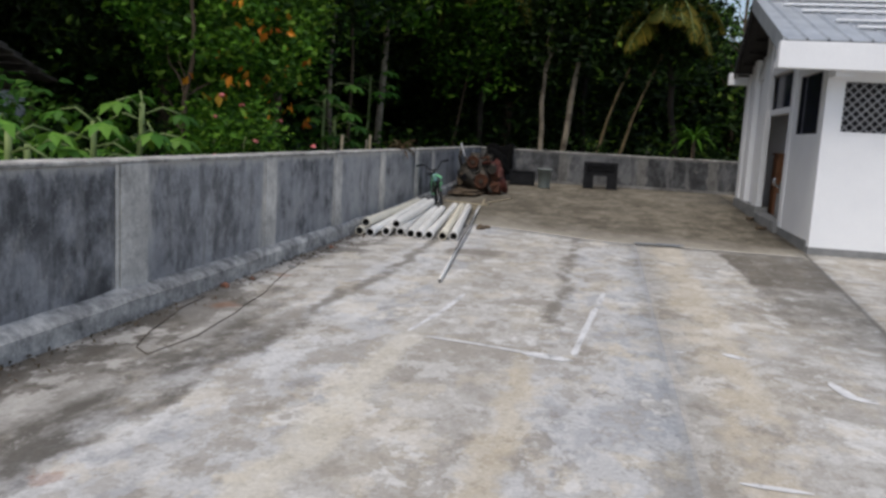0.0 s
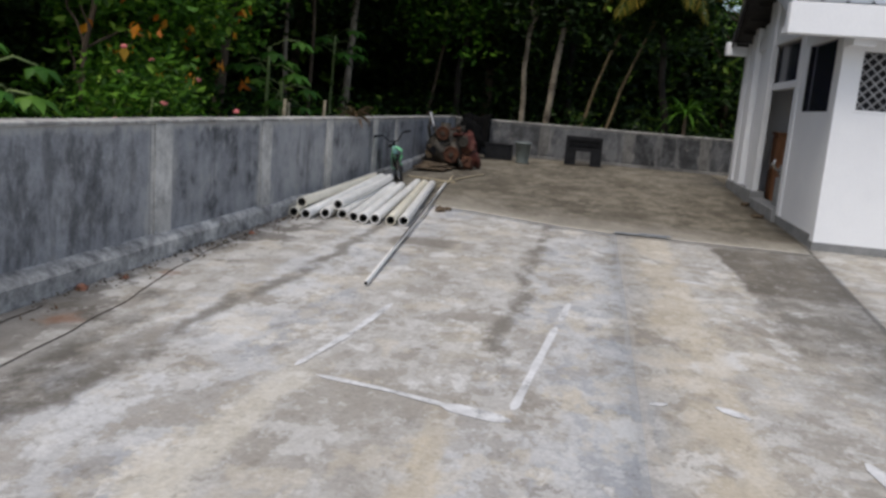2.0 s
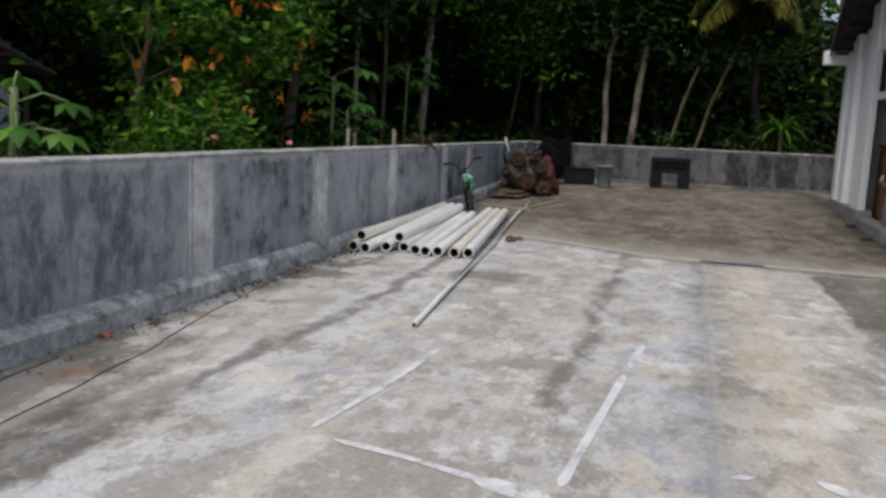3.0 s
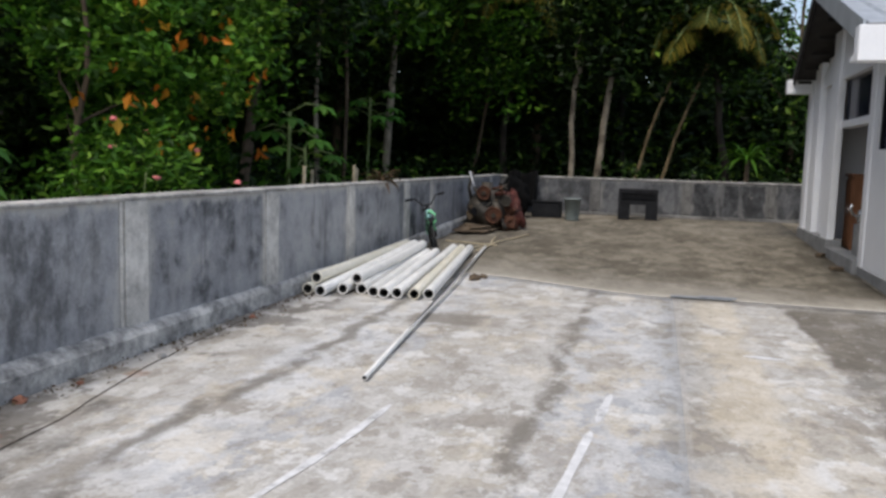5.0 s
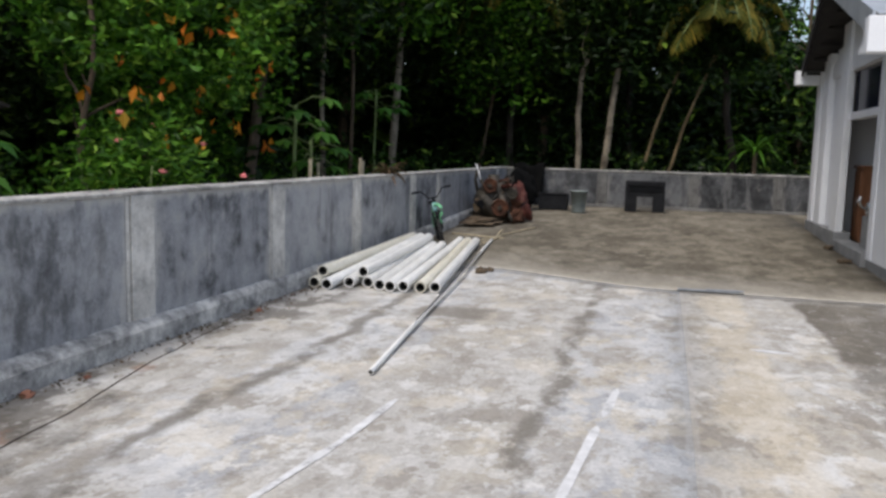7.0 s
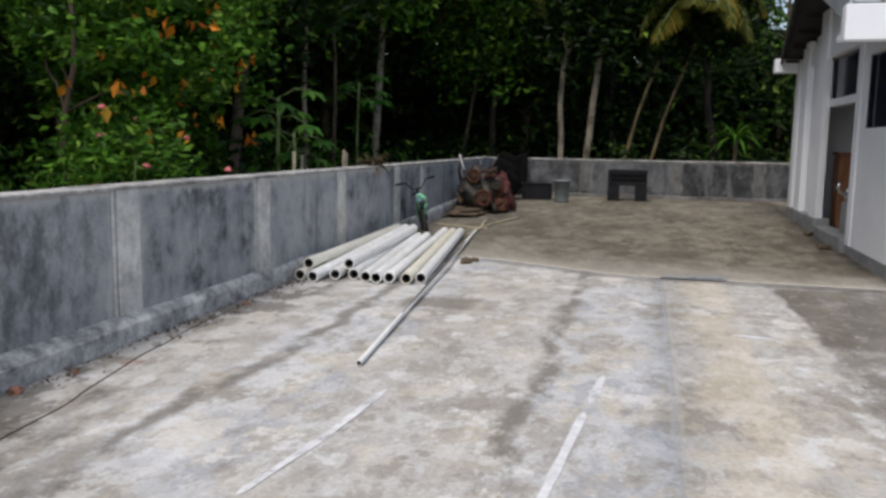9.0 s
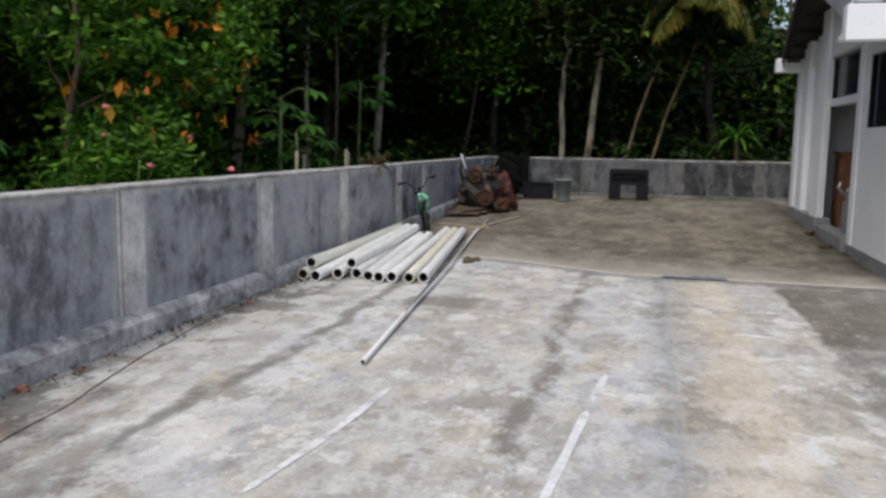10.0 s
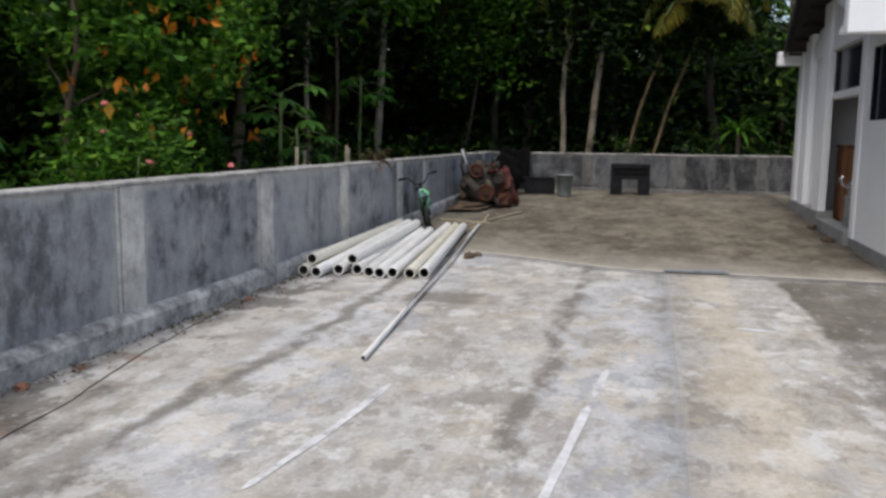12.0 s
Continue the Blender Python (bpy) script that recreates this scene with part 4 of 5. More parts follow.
# ---- scrap heap in the far corner ----
def scrap_engine():
    z = floor_z(17.6)
    e = thing("scrap_machine", (-1.64, 17.4, z), "rusty worn machine with belt wheels, in the yard corner", "machine")
    bm = bmesh.new()
    bmesh.ops.create_icosphere(bm, subdivisions=4, radius=1)
    for v in bm.verts:
        n = noise.noise(v.co * 1.6) * 0.25 + noise.noise(v.co * 4) * 0.1
        v.co *= 1 + n
        v.co = Vector((v.co.x * 0.40, v.co.y * 0.42, max(-0.05, 0.30 + v.co.z * 0.42)))
        v.co.x *= 1.15 - 0.5 * v.co.z
    for f in bm.faces:
        f.smooth = True
    part("casing", bm, M_GREASE, e, "greasy dark iron casing")
    for x, y, zz, r, m in ((0.16, -0.52, 0.26, 0.13, M_RUST), (-0.05, -0.36, 0.62, 0.11, M_RUST), (0.34, -0.38, 0.5, 0.08, M_GREASE)):
        w = part("belt_wheel", tube([(x, y - 0.05, zz), (x, y + 0.06, zz)], r, 20), m, e, "rusty belt wheel")
        ring = [(x + r * math.cos(6.28318 * i / 20), y - 0.05, zz + r * math.sin(6.28318 * i / 20)) for i in range(21)]
        part("rim", tube(ring, 0.018, 6), m, w)
        part("hub", tube([(x, y - 0.08, zz), (x, y - 0.04, zz)], r * 0.3, 10), M_GREASE, w)
    part("cylinder", lathe([(0.0, 0.3), (0.1, 0.3), (0.1, 0.0), (0.13, 0.0), (0.13, -0.08), (0, -0.08)], 14, at=(-0.05, -0.15, 0.50)), M_GREASE, e)
    part("exhaust", tube([(-0.3, -0.2, 0.45), (-0.36, -0.2, 0.7), (-0.3, -0.22, 0.95)], 0.03, 8), M_GREASE, e)
    rg = random.Random(4)
    for k in range(64):
        a, rr, zz = rg.uniform(0, 6.28), rg.uniform(0.12, 0.5), rg.uniform(0.1, 0.72)
        rr *= 1.1 - 0.8 * zz
        p = Vector((rr * math.cos(a), -abs(rr * math.sin(a)) - 0.05, zz))
        d = Vector((rg.uniform(-1, 1), rg.uniform(-0.5, 0.2), rg.uniform(-0.8, 0.8))).normalized()
        mat = rg.choice((M_RUST, M_GREASE, M_GREASE, M_RED, M_BARK, M_BLACK))
        if k % 3:
            part("scrap_rod", tube([p, p + d * rg.uniform(0.1, 0.28)], rg.uniform(0.012, 0.035), 7), mat, e)
        else:
            q = part("scrap_plate", box((-0.09, -0.012, -0.06), (0.09, 0.012, 0.06), 0.006), mat, e)
            q.location, q.rotation_euler = p, (rg.uniform(-1, 1), rg.uniform(-1, 1), rg.uniform(-1, 1))
    part("lever", tube([(-0.2, -0.3, 0.6), (-0.32, -0.35, 0.98)], 0.014, 6), M_CHALK, e, "pale bent lever")
    part("crank", tube([(0.1, -0.4, 0.7), (0.25, -0.45, 0.74), (0.28, -0.45, 0.6)], 0.02, 8), M_RUST, e)


scrap_engine()


def crumpled(name, at, size, material, label, cat, seed, rot=(0, 0, 0), squash=0.25):
    bm = bmesh.new()
    bmesh.ops.create_icosphere(bm, subdivisions=4, radius=1)
    for v in bm.verts:
        n = noise.noise(v.co * 1.5 + Vector((seed, 0, 0))) * squash + noise.noise(v.co * 4.5 + Vector((seed, 3, 0))) * squash * 0.45
        v.co *= 1 + n
        v.co = Vector((v.co.x * size[0], v.co.y * size[1], v.co.z * size[2]))
    zmin = min(v.co.z for v in bm.verts)
    for v in bm.verts:
        v.co.z = max(v.co.z, zmin * 0.8) - zmin * 0.8
    for f in bm.faces:
        f.smooth = True
    o = part(name, bm, material)
    o.matrix_world = pose(*at, *rot)
    return tagged(o, label, cat)


crumpled("metal_drum", (-1.14, 17.4, floor_z(17.4)), (0.14, 0.2, 0.34), M_RED, "crumpled faded red metal drum leaning on scrap", "drum", 3, (0, -14, 10), 0.55)
crumpled("sack", (-1.25, 17.1, floor_z(17.1)), (0.12, 0.12, 0.15), M_RUST, "rust-brown sack slumped against scrap", "sack", 9, squash=0.6)
crumpled("soil_pile", (-1.75, 16.9, floor_z(16.9) - 0.02), (0.36, 0.6, 0.06), M_BARK, "low brown pile of soil by the wall", "soil", 12, squash=0.7)
crumpled("tarpaulin", (-1.62, 19.6, floor_z(19.6)), (0.32, 0.4, 0.40), M_TARP, "heap of black sooty tarpaulin", "tarpaulin", 21, squash=0.35)


def black_drape():
    """Black sheet hung over the back wall, down to the heap."""
    bm = bmesh.new()
    rows = []
    for j in range(13):
        t = j / 12
        row = []
        for i in range(15):
            u = i / 14
            x = -1.98 + 0.66 * u
            z = 1.07 - (0.75 + 0.1 * math.sin(u * 5)) * t if j else 1.09 + 0.04 * math.sin(u * 9)
            y = 20.80 - 0.25 * t + 0.05 * math.sin(u * 18 + 2 * t)
            row.append(bm.verts.new((x, y, z)))
        rows.append(row)
    back = [bm.verts.new((v.co.x, 21.05, v.co.z + 0.01)) for v in rows[0]]
    rows.insert(0, back)
    for a, b in zip(rows, rows[1:]):
        for k in range(14):
            bm.faces.new((a[k], a[k + 1], b[k + 1], b[k])).smooth = True
    o = part("plastic_sheet", bm, M_TARP)
    mod = o.modifiers.new("thickness", "SOLIDIFY")
    mod.thickness = 0.008
    tagged(o, "black plastic sheet draped over the wall", "sheet")


black_drape()


def bucket():
    z = floor_z(19.4) + 0.008
    b = thing("bucket", (-0.43, 19.4, z), "grey-green plastic tub standing on the yard", "bucket")
    part("tub", lathe([(0.0, 0.01), (0.125, 0.0), (0.13, 0.02), (0.155, 0.40), (0.17, 0.40), (0.17, 0.43), (0.150, 0.43), (0.12, 0.03), (0.0, 0.03)], 24), M_BUCKET, b)
    part("handle", tube([(0.165 * math.cos(a), 0.04 * math.sin(a) - 0.02, 0.40 - 0.16 * math.sin(a)) for a in [math.pi * k / 10 for k in range(11)]], 0.005, 6), M_STEEL, b)


bucket()


def trough():
    y = 19.9
    t = thing("planter_box", (-0.98, y, floor_z(y) + 0.012), "dark grey shallow box beside the tub", "box")
    bm = box((-0.28, -0.2, 0), (0.28, 0.2, 0.02))
    for lo, hi in (((-0.28, -0.2, 0.02), (0.28, -0.18, 0.3)), ((-0.28, 0.18, 0.02), (0.28, 0.2, 0.3)), ((-0.28, -0.18, 0.02), (-0.26, 0.18, 0.3)), ((0.26, -0.18, 0.02), (0.28, 0.18, 0.3))):
        box(lo, hi, bm=bm)
    part("body", bm, M_BLACK, t)
    part("rim", box((-0.3, -0.22, 0.3), (0.3, -0.17, 0.33), 0.006), M_BLACK, t)


trough()


def crate():
    y = 20.15
    c = thing("crate", (0.80, y, floor_z(y) + 0.012), "black plastic crate on its side against the wall", "crate")
    W, D, H = 0.385, 0.26, 0.53
    c.scale = (1, 1, 1.14)
    part("side_panel", box((-W, -D / 2, 0), (-W + 0.05, D, H), 0.006), M_BLACK, c)
    part("side_panel", box((W - 0.05, -D / 2, 0), (W, D, H), 0.006), M_BLACK, c)
    part("top_panel", box((-W + 0.05, -D / 2, H - 0.03), (W - 0.05, D, H), 0.004), M_BLACK, c)
    for x0, x1 in ((-W + 0.05, -0.15), (0.15, W - 0.05)):
        part("leg_panel", box((x0, -D / 2, 0), (x1, -D / 2 + 0.02, 0.28), 0.004), M_BLACK, c)
    part("cross_rail", box((-W + 0.05, -D / 2, 0.26), (W - 0.05, -D / 2 + 0.02, 0.32), 0.004), M_BLACK, c)
    part("cross_rail", box((-W + 0.05, -D / 2, 0.46), (W - 0.05, -D / 2 + 0.02, 0.50), 0.004), M_BLACK, c)
    part("back_panel", box((-W + 0.05, D - 0.02, 0.27), (W - 0.05, D, H - 0.03), 0.004), M_BLACK, c)
    for k in range(13):
        x = -W + 0.06 + k * 0.052
        part("slat", box((x, -D / 2 + 0.003, 0.32), (x + 0.018, -D / 2 + 0.017, 0.46)), M_BLACK, c)
    part("middle_rail", box((-W + 0.05, -D / 2 + 0.002, 0.385), (W - 0.05, -D / 2 + 0.018, 0.40)), M_BLACK, c)


crate()


# ---- hut beyond the wall ----
def hut():
    h = thing("hut", (-11.5, 11.4, -0.12), "small hut with weathered grey thatched roof", "hut")
    part("wall", box((-2.3, -2.3, 0), (2.3, 2.3, 1.75)), M_WHITE, h, "pale hut wall")
    part("dark_window", box((2.3, 0.4, 0.7), (2.33, 1.4, 1.4)), M_DARK, h)
    part("post", tube([(2.35, 2.4, 0), (2.35, 2.4, 1.8)], 0.05, 8), M_BARK, h)
    for s in (1, -1):
        for k in range(9):
            t0, t1 = k / 9, (k + 1) / 9 + 0.06
            bm = bmesh.new()
            y0, z0, y1, z1 = s * 2.85 * (1 - t0), 1.93 + 1.05 * t0, s * 2.85 * (1 - t1), 1.93 + 1.05 * t1
            top, low = [], []
            for i in range(41):
                x = -2.5 + 5.05 * i / 40
                j = 0.05 * noise.noise((x * 4, k, s))
                low.append(bm.verts.new((x, y0 + s * j, z0 + 0.03 + j)))
                top.append(bm.verts.new((x, y1, z1 - 0.02)))
            for i in range(40):
                bm.faces.new((low[i], low[i + 1], top[i + 1], top[i]))
            o = part("thatch_course", bm, M_THATCH, h)
            mod = o.modifiers.new("thickness", "SOLIDIFY")
            mod.thickness = 0.05
    part("ridge", tube([(-2.5, 0, 2.97), (2.55, 0, 2.97)], 0.09, 8), M_THATCH, h)
    bm = bmesh.new()
    v = [bm.verts.new(q) for q in ((2.3, -2.3, 1.75), (2.3, 2.3, 1.75), (2.3, 0, 2.85))]
    bm.faces.new(v)
    o = part("gable", bm, M_BARK, h)
    o.modifiers.new("thickness", "SOLIDIFY").thickness = 0.05


hut()


# ---- plants ----
def bent(base, top, n=8, sway=0.12, seed=0.0):
    a, b = Vector(base), Vector(top)
    return [a.lerp(b, i / n) + Vector((noise.noise((seed, i * 0.45, 0)), noise.noise((seed, i * 0.45, 7)), 0)) * sway * math.sin(math.pi * i / n) for i in range(n + 1)]


def tree(at, lean, height, r, crown, clump, per, leaf, name="tree", label="tall slim forest tree with hanging green leaves", bark=None, leafmat=None, seed=1.0, spread=0.28, limbs=6, slim=0.45, fruit=None):
    """A tapered trunk with limbs that reach the leaf clumps of an uneven crown. crown: centre offset and radii."""
    t = thing(name, (at[0], at[1], -0.12), label, "tree", "trees beyond the wall")
    top = (lean[0], lean[1], height)
    pts = bent((0, 0, 0), top, 10, 0.13, seed)
    part("trunk", tube(pts, [r * (1.25 if i == 0 else 1 - 0.6 * i / 10) for i in range(11)], 10), bark or M_BARK, t)
    (cx, cy, cz), rad = crown
    p, cc = crown_points((cx, cy, cz), rad, clump, per, spread)
    for k in range(limbs):
        c = cc[k * 3 % len(cc)]
        if height > 6.5 and c[2] < 4.2:
            continue
        s = pts[min(9, max(3, int(10 * min(0.9, max(0.3, (c[2] - 0.6) / height)))))]
        part("limb", tube(bent(s, c, 6, 0.15, seed + k), [r * 0.26 * (1 - 0.8 * i / 6) + 0.005 for i in range(7)], 6), bark or M_BARK, t)
    leaves("crown", p, leaf, leafmat or M_LEAF, t, 0.3 if leaf > 0.12 else -0.15, slim=slim, fine=leaf < 0.19)
    if fruit:
        mat, nn, size = fruit
        q = rng.uniform((cx + 0.25 * rad[0], cy - 0.85 * rad[1], cz - 0.8 * rad[2]), (cx + 0.8 * rad[0], cy + 0.6 * rad[1], cz + 0.5 * rad[2]), (nn, 3))
        q = np.repeat(q, 2, 0) + rng.normal(size=(nn * 2, 3)) * 0.03
        leaves("turning_leaves", q, size, mat, t, 1.6, 0.55, "orange turning leaves")
    return t


# broad-leaved tree with turning leaves just beyond the west wall
tree((-4.0, 9.75), (0.05, 0.15, 0), 4.2, 0.038, ((-0.2, 1.5, 2.65), (1.2, 2.0, 1.5)), 190, 56, 0.115, label="broad-leaved tree with orange turning leaves", bark=M_BARK, seed=2.0, spread=0.15, limbs=4, slim=0.55, fruit=(M_LEAF_ORANGE, 46, 0.14))
tree((-5.4, 7.0), (0.2, 0.0, 0), 1.9, 0.05, ((0.0, 0.0, 1.15), (1.3, 2.0, 0.75)), 90, 40, 0.13, leafmat=M_LEAF_LIGHT, label="bright green leafy young tree", seed=3.0, limbs=8, name="shrub")
tree((-6.4, 14.2), (0.3, 0.2, 0), 6.5, 0.13, ((0.0, 0.0, 4.0), (2.2, 2.4, 2.2)), 120, 50, 0.2, label="dense forest tree, its leaves coloured as in shade", seed=4.0, bark=M_BARK, leafmat=M_LEAF_SHADED)
tree((-5.0, 14.4), (-0.1, 2.4, 0), 7.0, 0.10, ((0.2, 0.2, 4.6), (2.0, 2.0, 2.0)), 110, 50, 0.2, label="dense forest tree, its leaves coloured as in shade", seed=5.0, leafmat=M_LEAF_SHADED)
tree((-8.5, 17.0), (0.3, 0.1, 0), 8.0, 0.16, ((0, 0, 4.8), (2.8, 2.8, 3.0)), 140, 50, 0.26, leafmat=M_LEAF_SHADED, label="dense forest tree, its leaves coloured as in shade", seed=6.0)
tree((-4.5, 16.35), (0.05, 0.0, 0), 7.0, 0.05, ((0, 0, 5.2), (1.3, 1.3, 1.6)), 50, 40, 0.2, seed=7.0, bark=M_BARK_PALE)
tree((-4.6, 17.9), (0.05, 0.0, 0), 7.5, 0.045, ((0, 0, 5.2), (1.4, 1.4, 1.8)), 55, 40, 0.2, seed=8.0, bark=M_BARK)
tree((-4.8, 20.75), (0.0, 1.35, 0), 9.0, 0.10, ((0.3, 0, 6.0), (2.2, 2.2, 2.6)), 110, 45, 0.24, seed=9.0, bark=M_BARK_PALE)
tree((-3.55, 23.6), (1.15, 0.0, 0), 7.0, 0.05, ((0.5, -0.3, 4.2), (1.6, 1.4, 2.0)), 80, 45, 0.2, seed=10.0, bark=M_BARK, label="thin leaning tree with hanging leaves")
tree((-0.92, 23.1), (0.25, 0.0, 0), 8.0, 0.075, ((0, 0.4, 4.9), (1.8, 1.2, 1.7)), 120, 45, 0.24, seed=11.0, bark=M_BARK_PALE, leafmat=M_LEAF_SHADED, label="straight pale-barked forest tree")
tree((-0.35, 23.1), (0.63, 0.2, 0), 8.0, 0.095, ((0.4, 0.5, 5.0), (1.9, 1.2, 1.9)), 130, 45, 0.24, seed=12.3, bark=M_BARK_PALE, leafmat=M_LEAF_SHADED, label="pale-barked leaning forest tree")
tree((0.27, 23.15), (2.14, 0.2, 0), 7.0, 0.045, ((1.5, 0.1, 4.6), (1.2, 1.0, 1.1)), 70, 40, 0.22, seed=13.0, bark=M_BARK_OCHRE, leafmat=M_LEAF_SHADED, label="slim leaning forest tree")
tree((0.85, 23.15), (2.3, 0.2, 0), 7.0, 0.045, ((1.6, 0.1, 4.5), (1.2, 1.0, 1.1)), 70, 40, 0.22, seed=14.0, bark=M_BARK_OCHRE, leafmat=M_LEAF_SHADED, label="slim leaning forest tree")
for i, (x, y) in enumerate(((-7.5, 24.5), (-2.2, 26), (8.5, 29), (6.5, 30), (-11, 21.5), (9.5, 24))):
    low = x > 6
    tree((x, y), (0.2, 0.1, 0), 5.5 if low else 9.5, 0.15, ((0, 0, 3.2 if low else 5.0), (2.4, 2.2, 1.8 if low else 3.2)), 80 if low else 120, 48, 0.28, leafmat=M_LEAF_SHADED, label="dense forest tree, its leaves coloured as in shade", seed=20.0 + i)


tree((4.7, 28.5), (0.2, 0.1, 0), 7.4, 0.09, ((-0.2, 0, 4.7), (2.0, 1.6, 2.3)), 44, 34, 0.2, label="light green tree at the forest edge", seed=31.0)


def palmate(bm_list, stem_end, direction, size):
    """A papaya leaf: lobes radiating from the stalk's end."""
    v, f = bm_list
    c = Vector(stem_end)
    d = Vector(direction).normalized()
    side = d.cross(Vector((0, 0, 1))).normalized()
    for k in range(7):
        a = radians(-120 + 40 * k)
        u = (d * math.cos(a) + side * math.sin(a)).normalized()
        w = u.cross(Vector((0, 0, 1))).normalized()
        ln = size * (1.0 - 0.25 * abs(k - 3) / 3)
        tip = c + u * ln + Vector((0, 0, -0.62 * ln))
        mid = c + u * ln * 0.55 + Vector((0, 0, -0.18 * ln))
        i = len(v)
        v.extend([tuple(c), tuple(mid + w * ln * 0.27), tuple(tip), tuple(mid - w * ln * 0.27), tuple(mid + Vector((0, 0, 0.03 * ln)))])
        f.extend([(i, i + 1, i + 4), (i + 1, i + 2, i + 4), (i + 2, i + 3, i + 4), (i + 3, i, i + 4)])


def papaya(x, y, height, n, size, seed):
    t = thing("papaya_plant", (x, y, -0.12), "young papaya plant with lobed bright green leaves", "papaya", "papaya plants")
    part("trunk", tube(bent((0, 0, 0), (0.05, 0, height), 6, 0.05, seed), [0.035 - 0.002 * i for i in range(7)], 8), M_STEM, t)
    v, f = [], []
    for k in range(n):
        a = k * 2.4 + seed
        z = height - 0.05 * (k % 9)
        d = Vector((math.cos(a), math.sin(a), 0.25 - 0.09 * (k % 7)))
        e = Vector((0.05, 0, z)) + d * size * 1.5
        part("leaf_stalk", tube([(0.05, 0, z), (Vector((0.05, 0, z)) + d * size * 0.8 + Vector((0, 0, 0.06))), e], 0.008, 5), M_STEM, t)
        palmate((v, f), e, (d.x, d.y, 0), size)
    raw("leaves", v, f, M_LEAF_LIGHT, t)


papaya(-3.5, 13.1, 2.0, 8, 0.27, 0.4)
papaya(-3.45, 13.45, 1.55, 6, 0.25, 1.6)
papaya(-3.0, 7.15, 1.55, 9, 0.21, 2.2)
papaya(-3.05, 6.55, 1.38, 9, 0.20, 3.1)
papaya(-3.2, 6.0, 1.2, 8, 0.20, 4.0)
papaya(-2.95, 5.5, 1.3, 8, 0.22, 5.2)
papaya(-4.4, 18.6, 2.6, 9, 0.3, 6.0)


def flower_bush(x, y):
    t = thing("flower_bush", (x, y, -0.12), "green bush with small pink flower heads", "bush")
    for k in range(9):
        a = k * 0.7
        part("stem", tube(bent((0, 0, 0), (0.5 * math.cos(a), 0.5 * math.sin(a), 0.95 + 0.04 * k), 5, 0.08, k), 0.007, 5), M_STEM, t)
    p, cc = crown_points((0, 0, 1.15), (0.75, 0.85, 0.65), 60, 40, 0.3)
    leaves("foliage", p, 0.11, M_LEAF, t)
    for k in range(9):
        c = cc[k] * np.array([1.0, 1.0, 1.0]) + np.array([0.45, -0.15, 0.22])
        bm = bmesh.new()
        bmesh.ops.create_icosphere(bm, subdivisions=2, radius=0.032)
        for v in bm.verts:
            v.co *= 1 + 0.6 * noise.noise(v.co * 40 + Vector((k, 0, 0)))
            v.co = Vector((v.co.x, v.co.y, v.co.z * 0.6)) + Vector(c)
        part("flower_head", bm, M_PETAL, t, "pink flower head")


flower_bush(-3.5, 9.85)


def coconut_palm(x, y, height, lean, n, length, seed, label, crownpitch=0.0):
    t = thing("palm_tree", (x, y, -0.12), label, "palm", "palm trees")
    pts = bent((0, 0, 0), (lean[0], lean[1], height), 10, 0.2, seed)
    part("trunk", tube(pts, [0.10 - 0.003 * i for i in range(11)], 10), M_BARK_SHADED, t)
    top = Vector((lean[0], lean[1], height))
    for k in range(n):
        a = k * 2.39996 + seed
        rise = 0.9 - 1.2 * (k / n) + 0.25 * math.sin(k * 5.1)
        v, f, rib = [], [], []
        for i in range(25):
            s = i / 24
            r = length * s
            p = top + Vector((math.cos(a) * r * (1 - 0.25 * s), math.sin(a) * r * (1 - 0.25 * s), r * rise * (1 - s) - length * (0.45 + 0.2 * math.sin(k * 3.3)) * s * s))
            rib.append(p)
            if i > 2:
                ln = (0.55 + 0.15 * noise.noise((i * 3.7, k, 2))) * math.sin(math.pi * min(1, 0.12 + s * 0.86)) + 0.12
                fw = (rib[-1] - rib[-2]).normalized()
                sd = fw.cross(Vector((0, 0, 1))).normalized()
                for g in (1, -1):
                    for off in (0, 0.33, 0.66):
                        b = rib[-2].lerp(rib[-1], off)
                        e = b + sd * g * ln * 0.65 + fw * ln * 0.35 + Vector((0, 0, -ln * (0.55 + 0.2 * noise.noise((i, k, off)))))
                        m = b.lerp(e, 0.5) + Vector((0, 0, 0.06))
                        j = len(v)
                        v.extend([tuple(b), tuple(m + fw * 0.016), tuple(e), tuple(m - fw * 0.016)])
                        f.extend([(j, j + 1, j + 2), (j, j + 2, j + 3)])
        fr = raw("frond", v, f, M_FROND, t)
        part("rib", tube(rib[::3], [0.03 - 0.003 * i for i in range(len(rib[::3]))], 5), M_STEM, fr)


coconut_palm(2.75, 24.0, 4.95, (-0.6, -0.75), 17, 1.95, 0.35, "coconut palm with drooping yellowing fronds")
coconut_palm(-2.7, 23.8, 5.7, (0.2, 0.1), 10, 2.4, 2.1, "coconut palm with drooping yellowing fronds")
coconut_palm(0.2, 27.5, 6.4, (-0.4, 0.1), 11, 3.0, 3.0, "coconut palm with drooping yellowing fronds")


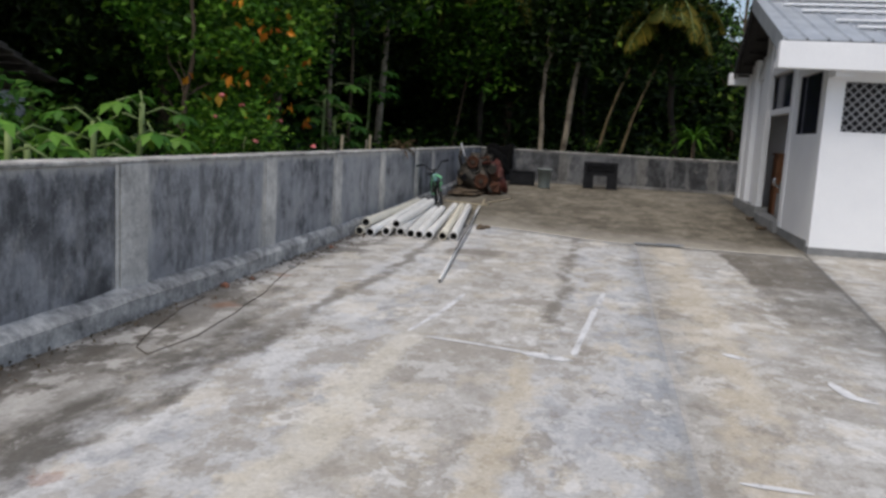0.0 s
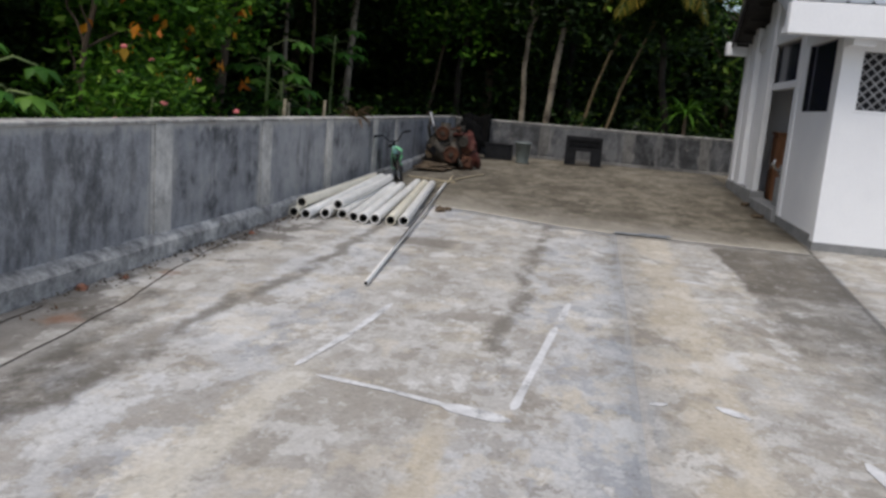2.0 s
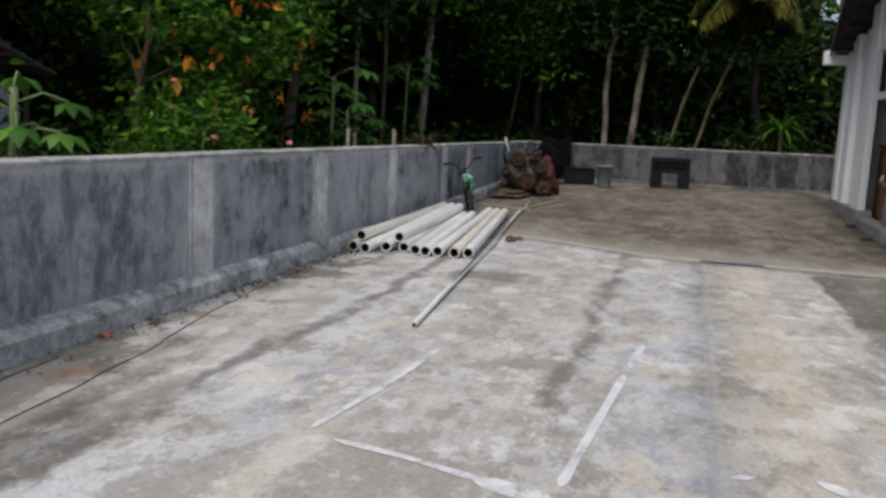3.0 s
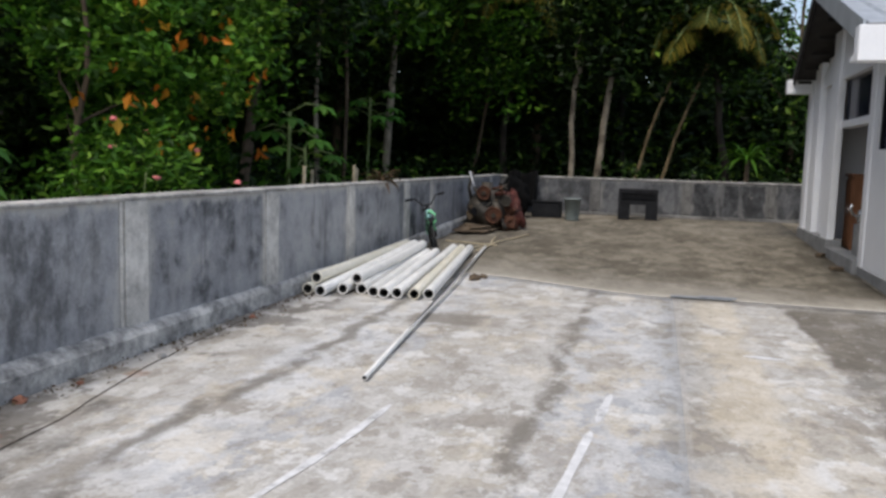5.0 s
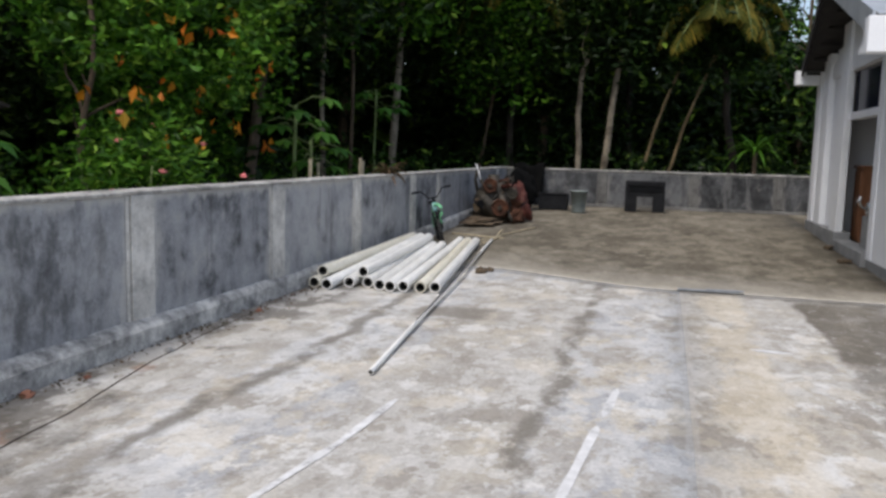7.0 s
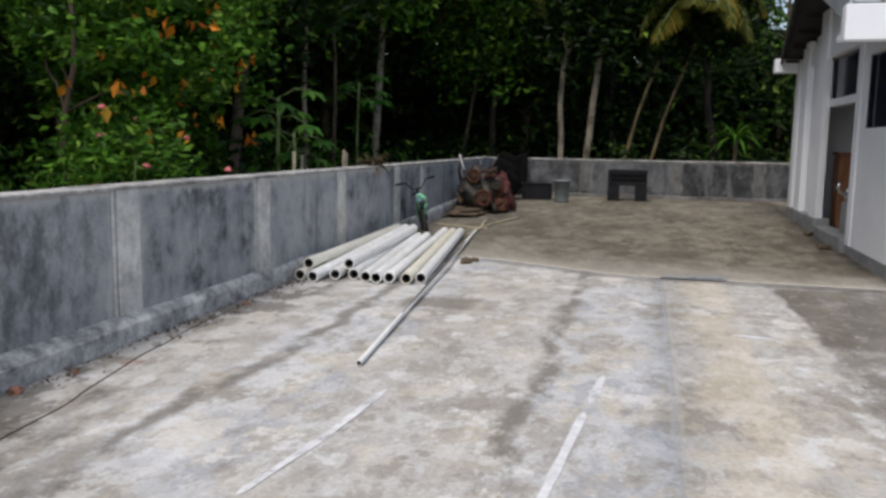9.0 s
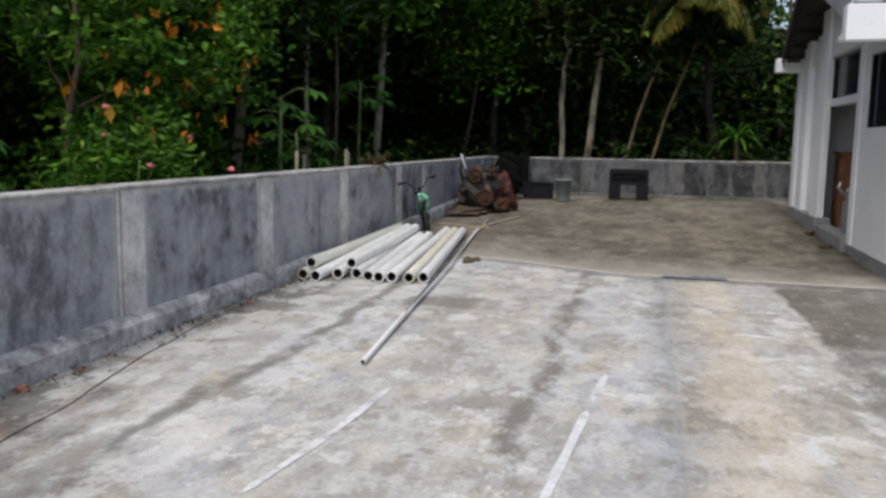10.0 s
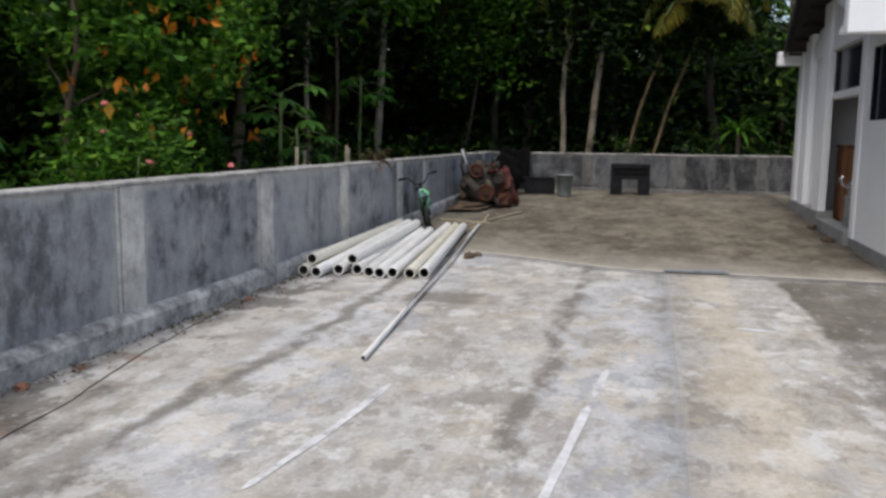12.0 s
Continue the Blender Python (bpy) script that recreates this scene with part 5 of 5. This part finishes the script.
def rosette(x, y, z, n, length, name, label, mat, width=0.07, at_wall=False):
    """A clump of long arching strap leaves."""
    t = thing(name, (x, y, z), label, "plant")
    for k in range(n):
        a = k * 2.39996
        up = 1.2 - 1.0 * k / n
        v, f = [], []
        for i in range(8):
            s = i / 7
            r = length * s * 0.8
            p = Vector((math.cos(a) * r, math.sin(a) * r, length * (up * s - 0.75 * s * s)))
            w = Vector((-math.sin(a), math.cos(a), 0)) * width * math.sin(math.pi * (0.15 + 0.85 * s) * 0.98)
            v.extend([tuple(p + w * 0.5), tuple(p + Vector((0, 0, -0.015))), tuple(p - w * 0.5)])
            if i:
                j = len(v) - 6
                f.extend([(j, j + 1, j + 4, j + 3), (j + 1, j + 2, j + 5, j + 4)])
        raw("blade", v, f, mat, t)


part_stem = part("palm_lily", tube([(3.1, 23.2, -0.12), (3.1, 23.2, 1.5)], [0.06, 0.045], 8), M_BARK)
tagged(part_stem, "short brown stem of a strap-leaved plant", "plant")
rosette(3.1, 23.2, 1.5, 26, 0.9, "strap_plant", "spiky strap-leaved plant on a short stem", M_LEAF)
rosette(-2.25, 13.25, 1.034, 20, 0.32, "bromeliad", "reddish brown potted plant resting on the wall", M_BROWNLEAF, 0.05)
cut_sticks = [(-3.2, 13.2), (-3.15, 14.6), (-3.6, 15.9), (-2.9, 12.3)]
for i, (x, y) in enumerate(cut_sticks):
    s = part("stake", tube(bent((x, y, -0.12), (x + 0.02, y, 1.15 + 0.06 * (i % 2)), 4, 0.03, i), 0.022, 7), M_ROPE)
    tagged(s, "pale cut bamboo stake beyond the wall", "stake", "stakes")

# undergrowth, added shading canopy and far woods
veil = np.concatenate([
    clumps(110, 40, (-4.2, 22.2, 3.2), (2.5, 24.5, 6.0), (0.3, 0.3, 0.3)),
    clumps(120, 40, (-9.0, 15.0, 3.0), (-4.6, 22.0, 6.0), (0.3, 0.3, 0.3)),
])
tagged(leaves("hanging_foliage", veil, 0.2, M_LEAF_SHADED), "leaves hanging between the trunks, coloured as in shade", "foliage", kind="stuff")
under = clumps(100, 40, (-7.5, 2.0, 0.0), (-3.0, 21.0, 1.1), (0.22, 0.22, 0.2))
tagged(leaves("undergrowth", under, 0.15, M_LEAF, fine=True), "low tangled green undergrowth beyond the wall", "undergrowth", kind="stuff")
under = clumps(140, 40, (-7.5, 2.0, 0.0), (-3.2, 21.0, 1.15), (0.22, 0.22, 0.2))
tagged(leaves("undergrowth", under, 0.16, M_LEAF_SHADED, fine=True), "dim tangled undergrowth beyond the wall", "undergrowth", kind="stuff")
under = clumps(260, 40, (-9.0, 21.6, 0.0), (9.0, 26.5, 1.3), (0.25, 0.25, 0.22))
tagged(leaves("undergrowth", under, 0.17, M_LEAF_SHADED), "dim undergrowth below the forest trees", "undergrowth", kind="stuff")
litter = np.column_stack([-2.09 + np.abs(rng.normal(size=420)) * 0.12, rng.uniform(3.5, 11.0, 420), np.full(420, 0.016)])
tagged(leaves("leaf_litter", litter, 0.032, M_BROWNLEAF, None, 0.0, 0.5), "dry brown leaf litter along the wall foot", "litter", kind="stuff")
mid_leaves = np.concatenate([
    clumps(260, 40, (-13, 24, 0.5), (12, 30, 4.5), (0.45, 0.45, 0.4)),
    clumps(130, 40, (-13, 16, 0.5), (-8.5, 24, 4.5), (0.45, 0.45, 0.4)),
    clumps(130, 40, (-15.5, 0, 0.5), (-14, 16, 4.5), (0.45, 0.45, 0.4)),
])
tagged(leaves("thicket", mid_leaves, 0.26, M_LEAF_SHADED), "dim thicket between the forest trees", "thicket", kind="stuff")
# leaves added overhead, mostly out of view, to keep the understorey dark
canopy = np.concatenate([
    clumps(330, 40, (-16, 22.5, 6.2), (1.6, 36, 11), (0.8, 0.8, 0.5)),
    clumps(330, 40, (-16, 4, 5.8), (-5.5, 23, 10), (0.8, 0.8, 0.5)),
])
tagged(leaves("canopy", canopy, 0.5, M_LEAF_SHADED), "high leaf cover added to shade the forest below", "canopy", kind="stuff")
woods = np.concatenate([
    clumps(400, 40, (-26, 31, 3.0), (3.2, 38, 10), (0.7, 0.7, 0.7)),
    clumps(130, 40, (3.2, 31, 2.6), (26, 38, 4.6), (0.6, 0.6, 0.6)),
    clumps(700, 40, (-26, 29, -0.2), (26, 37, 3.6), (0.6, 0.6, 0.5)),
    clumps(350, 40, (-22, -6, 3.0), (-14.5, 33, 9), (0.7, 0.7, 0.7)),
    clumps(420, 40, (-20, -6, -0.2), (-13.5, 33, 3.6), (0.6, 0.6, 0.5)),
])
tagged(leaves("far_woods", woods, 0.75, M_LEAF_SHADED, slim=0.7), "dense forest behind the yard, coloured as in shade", "forest", kind="stuff")
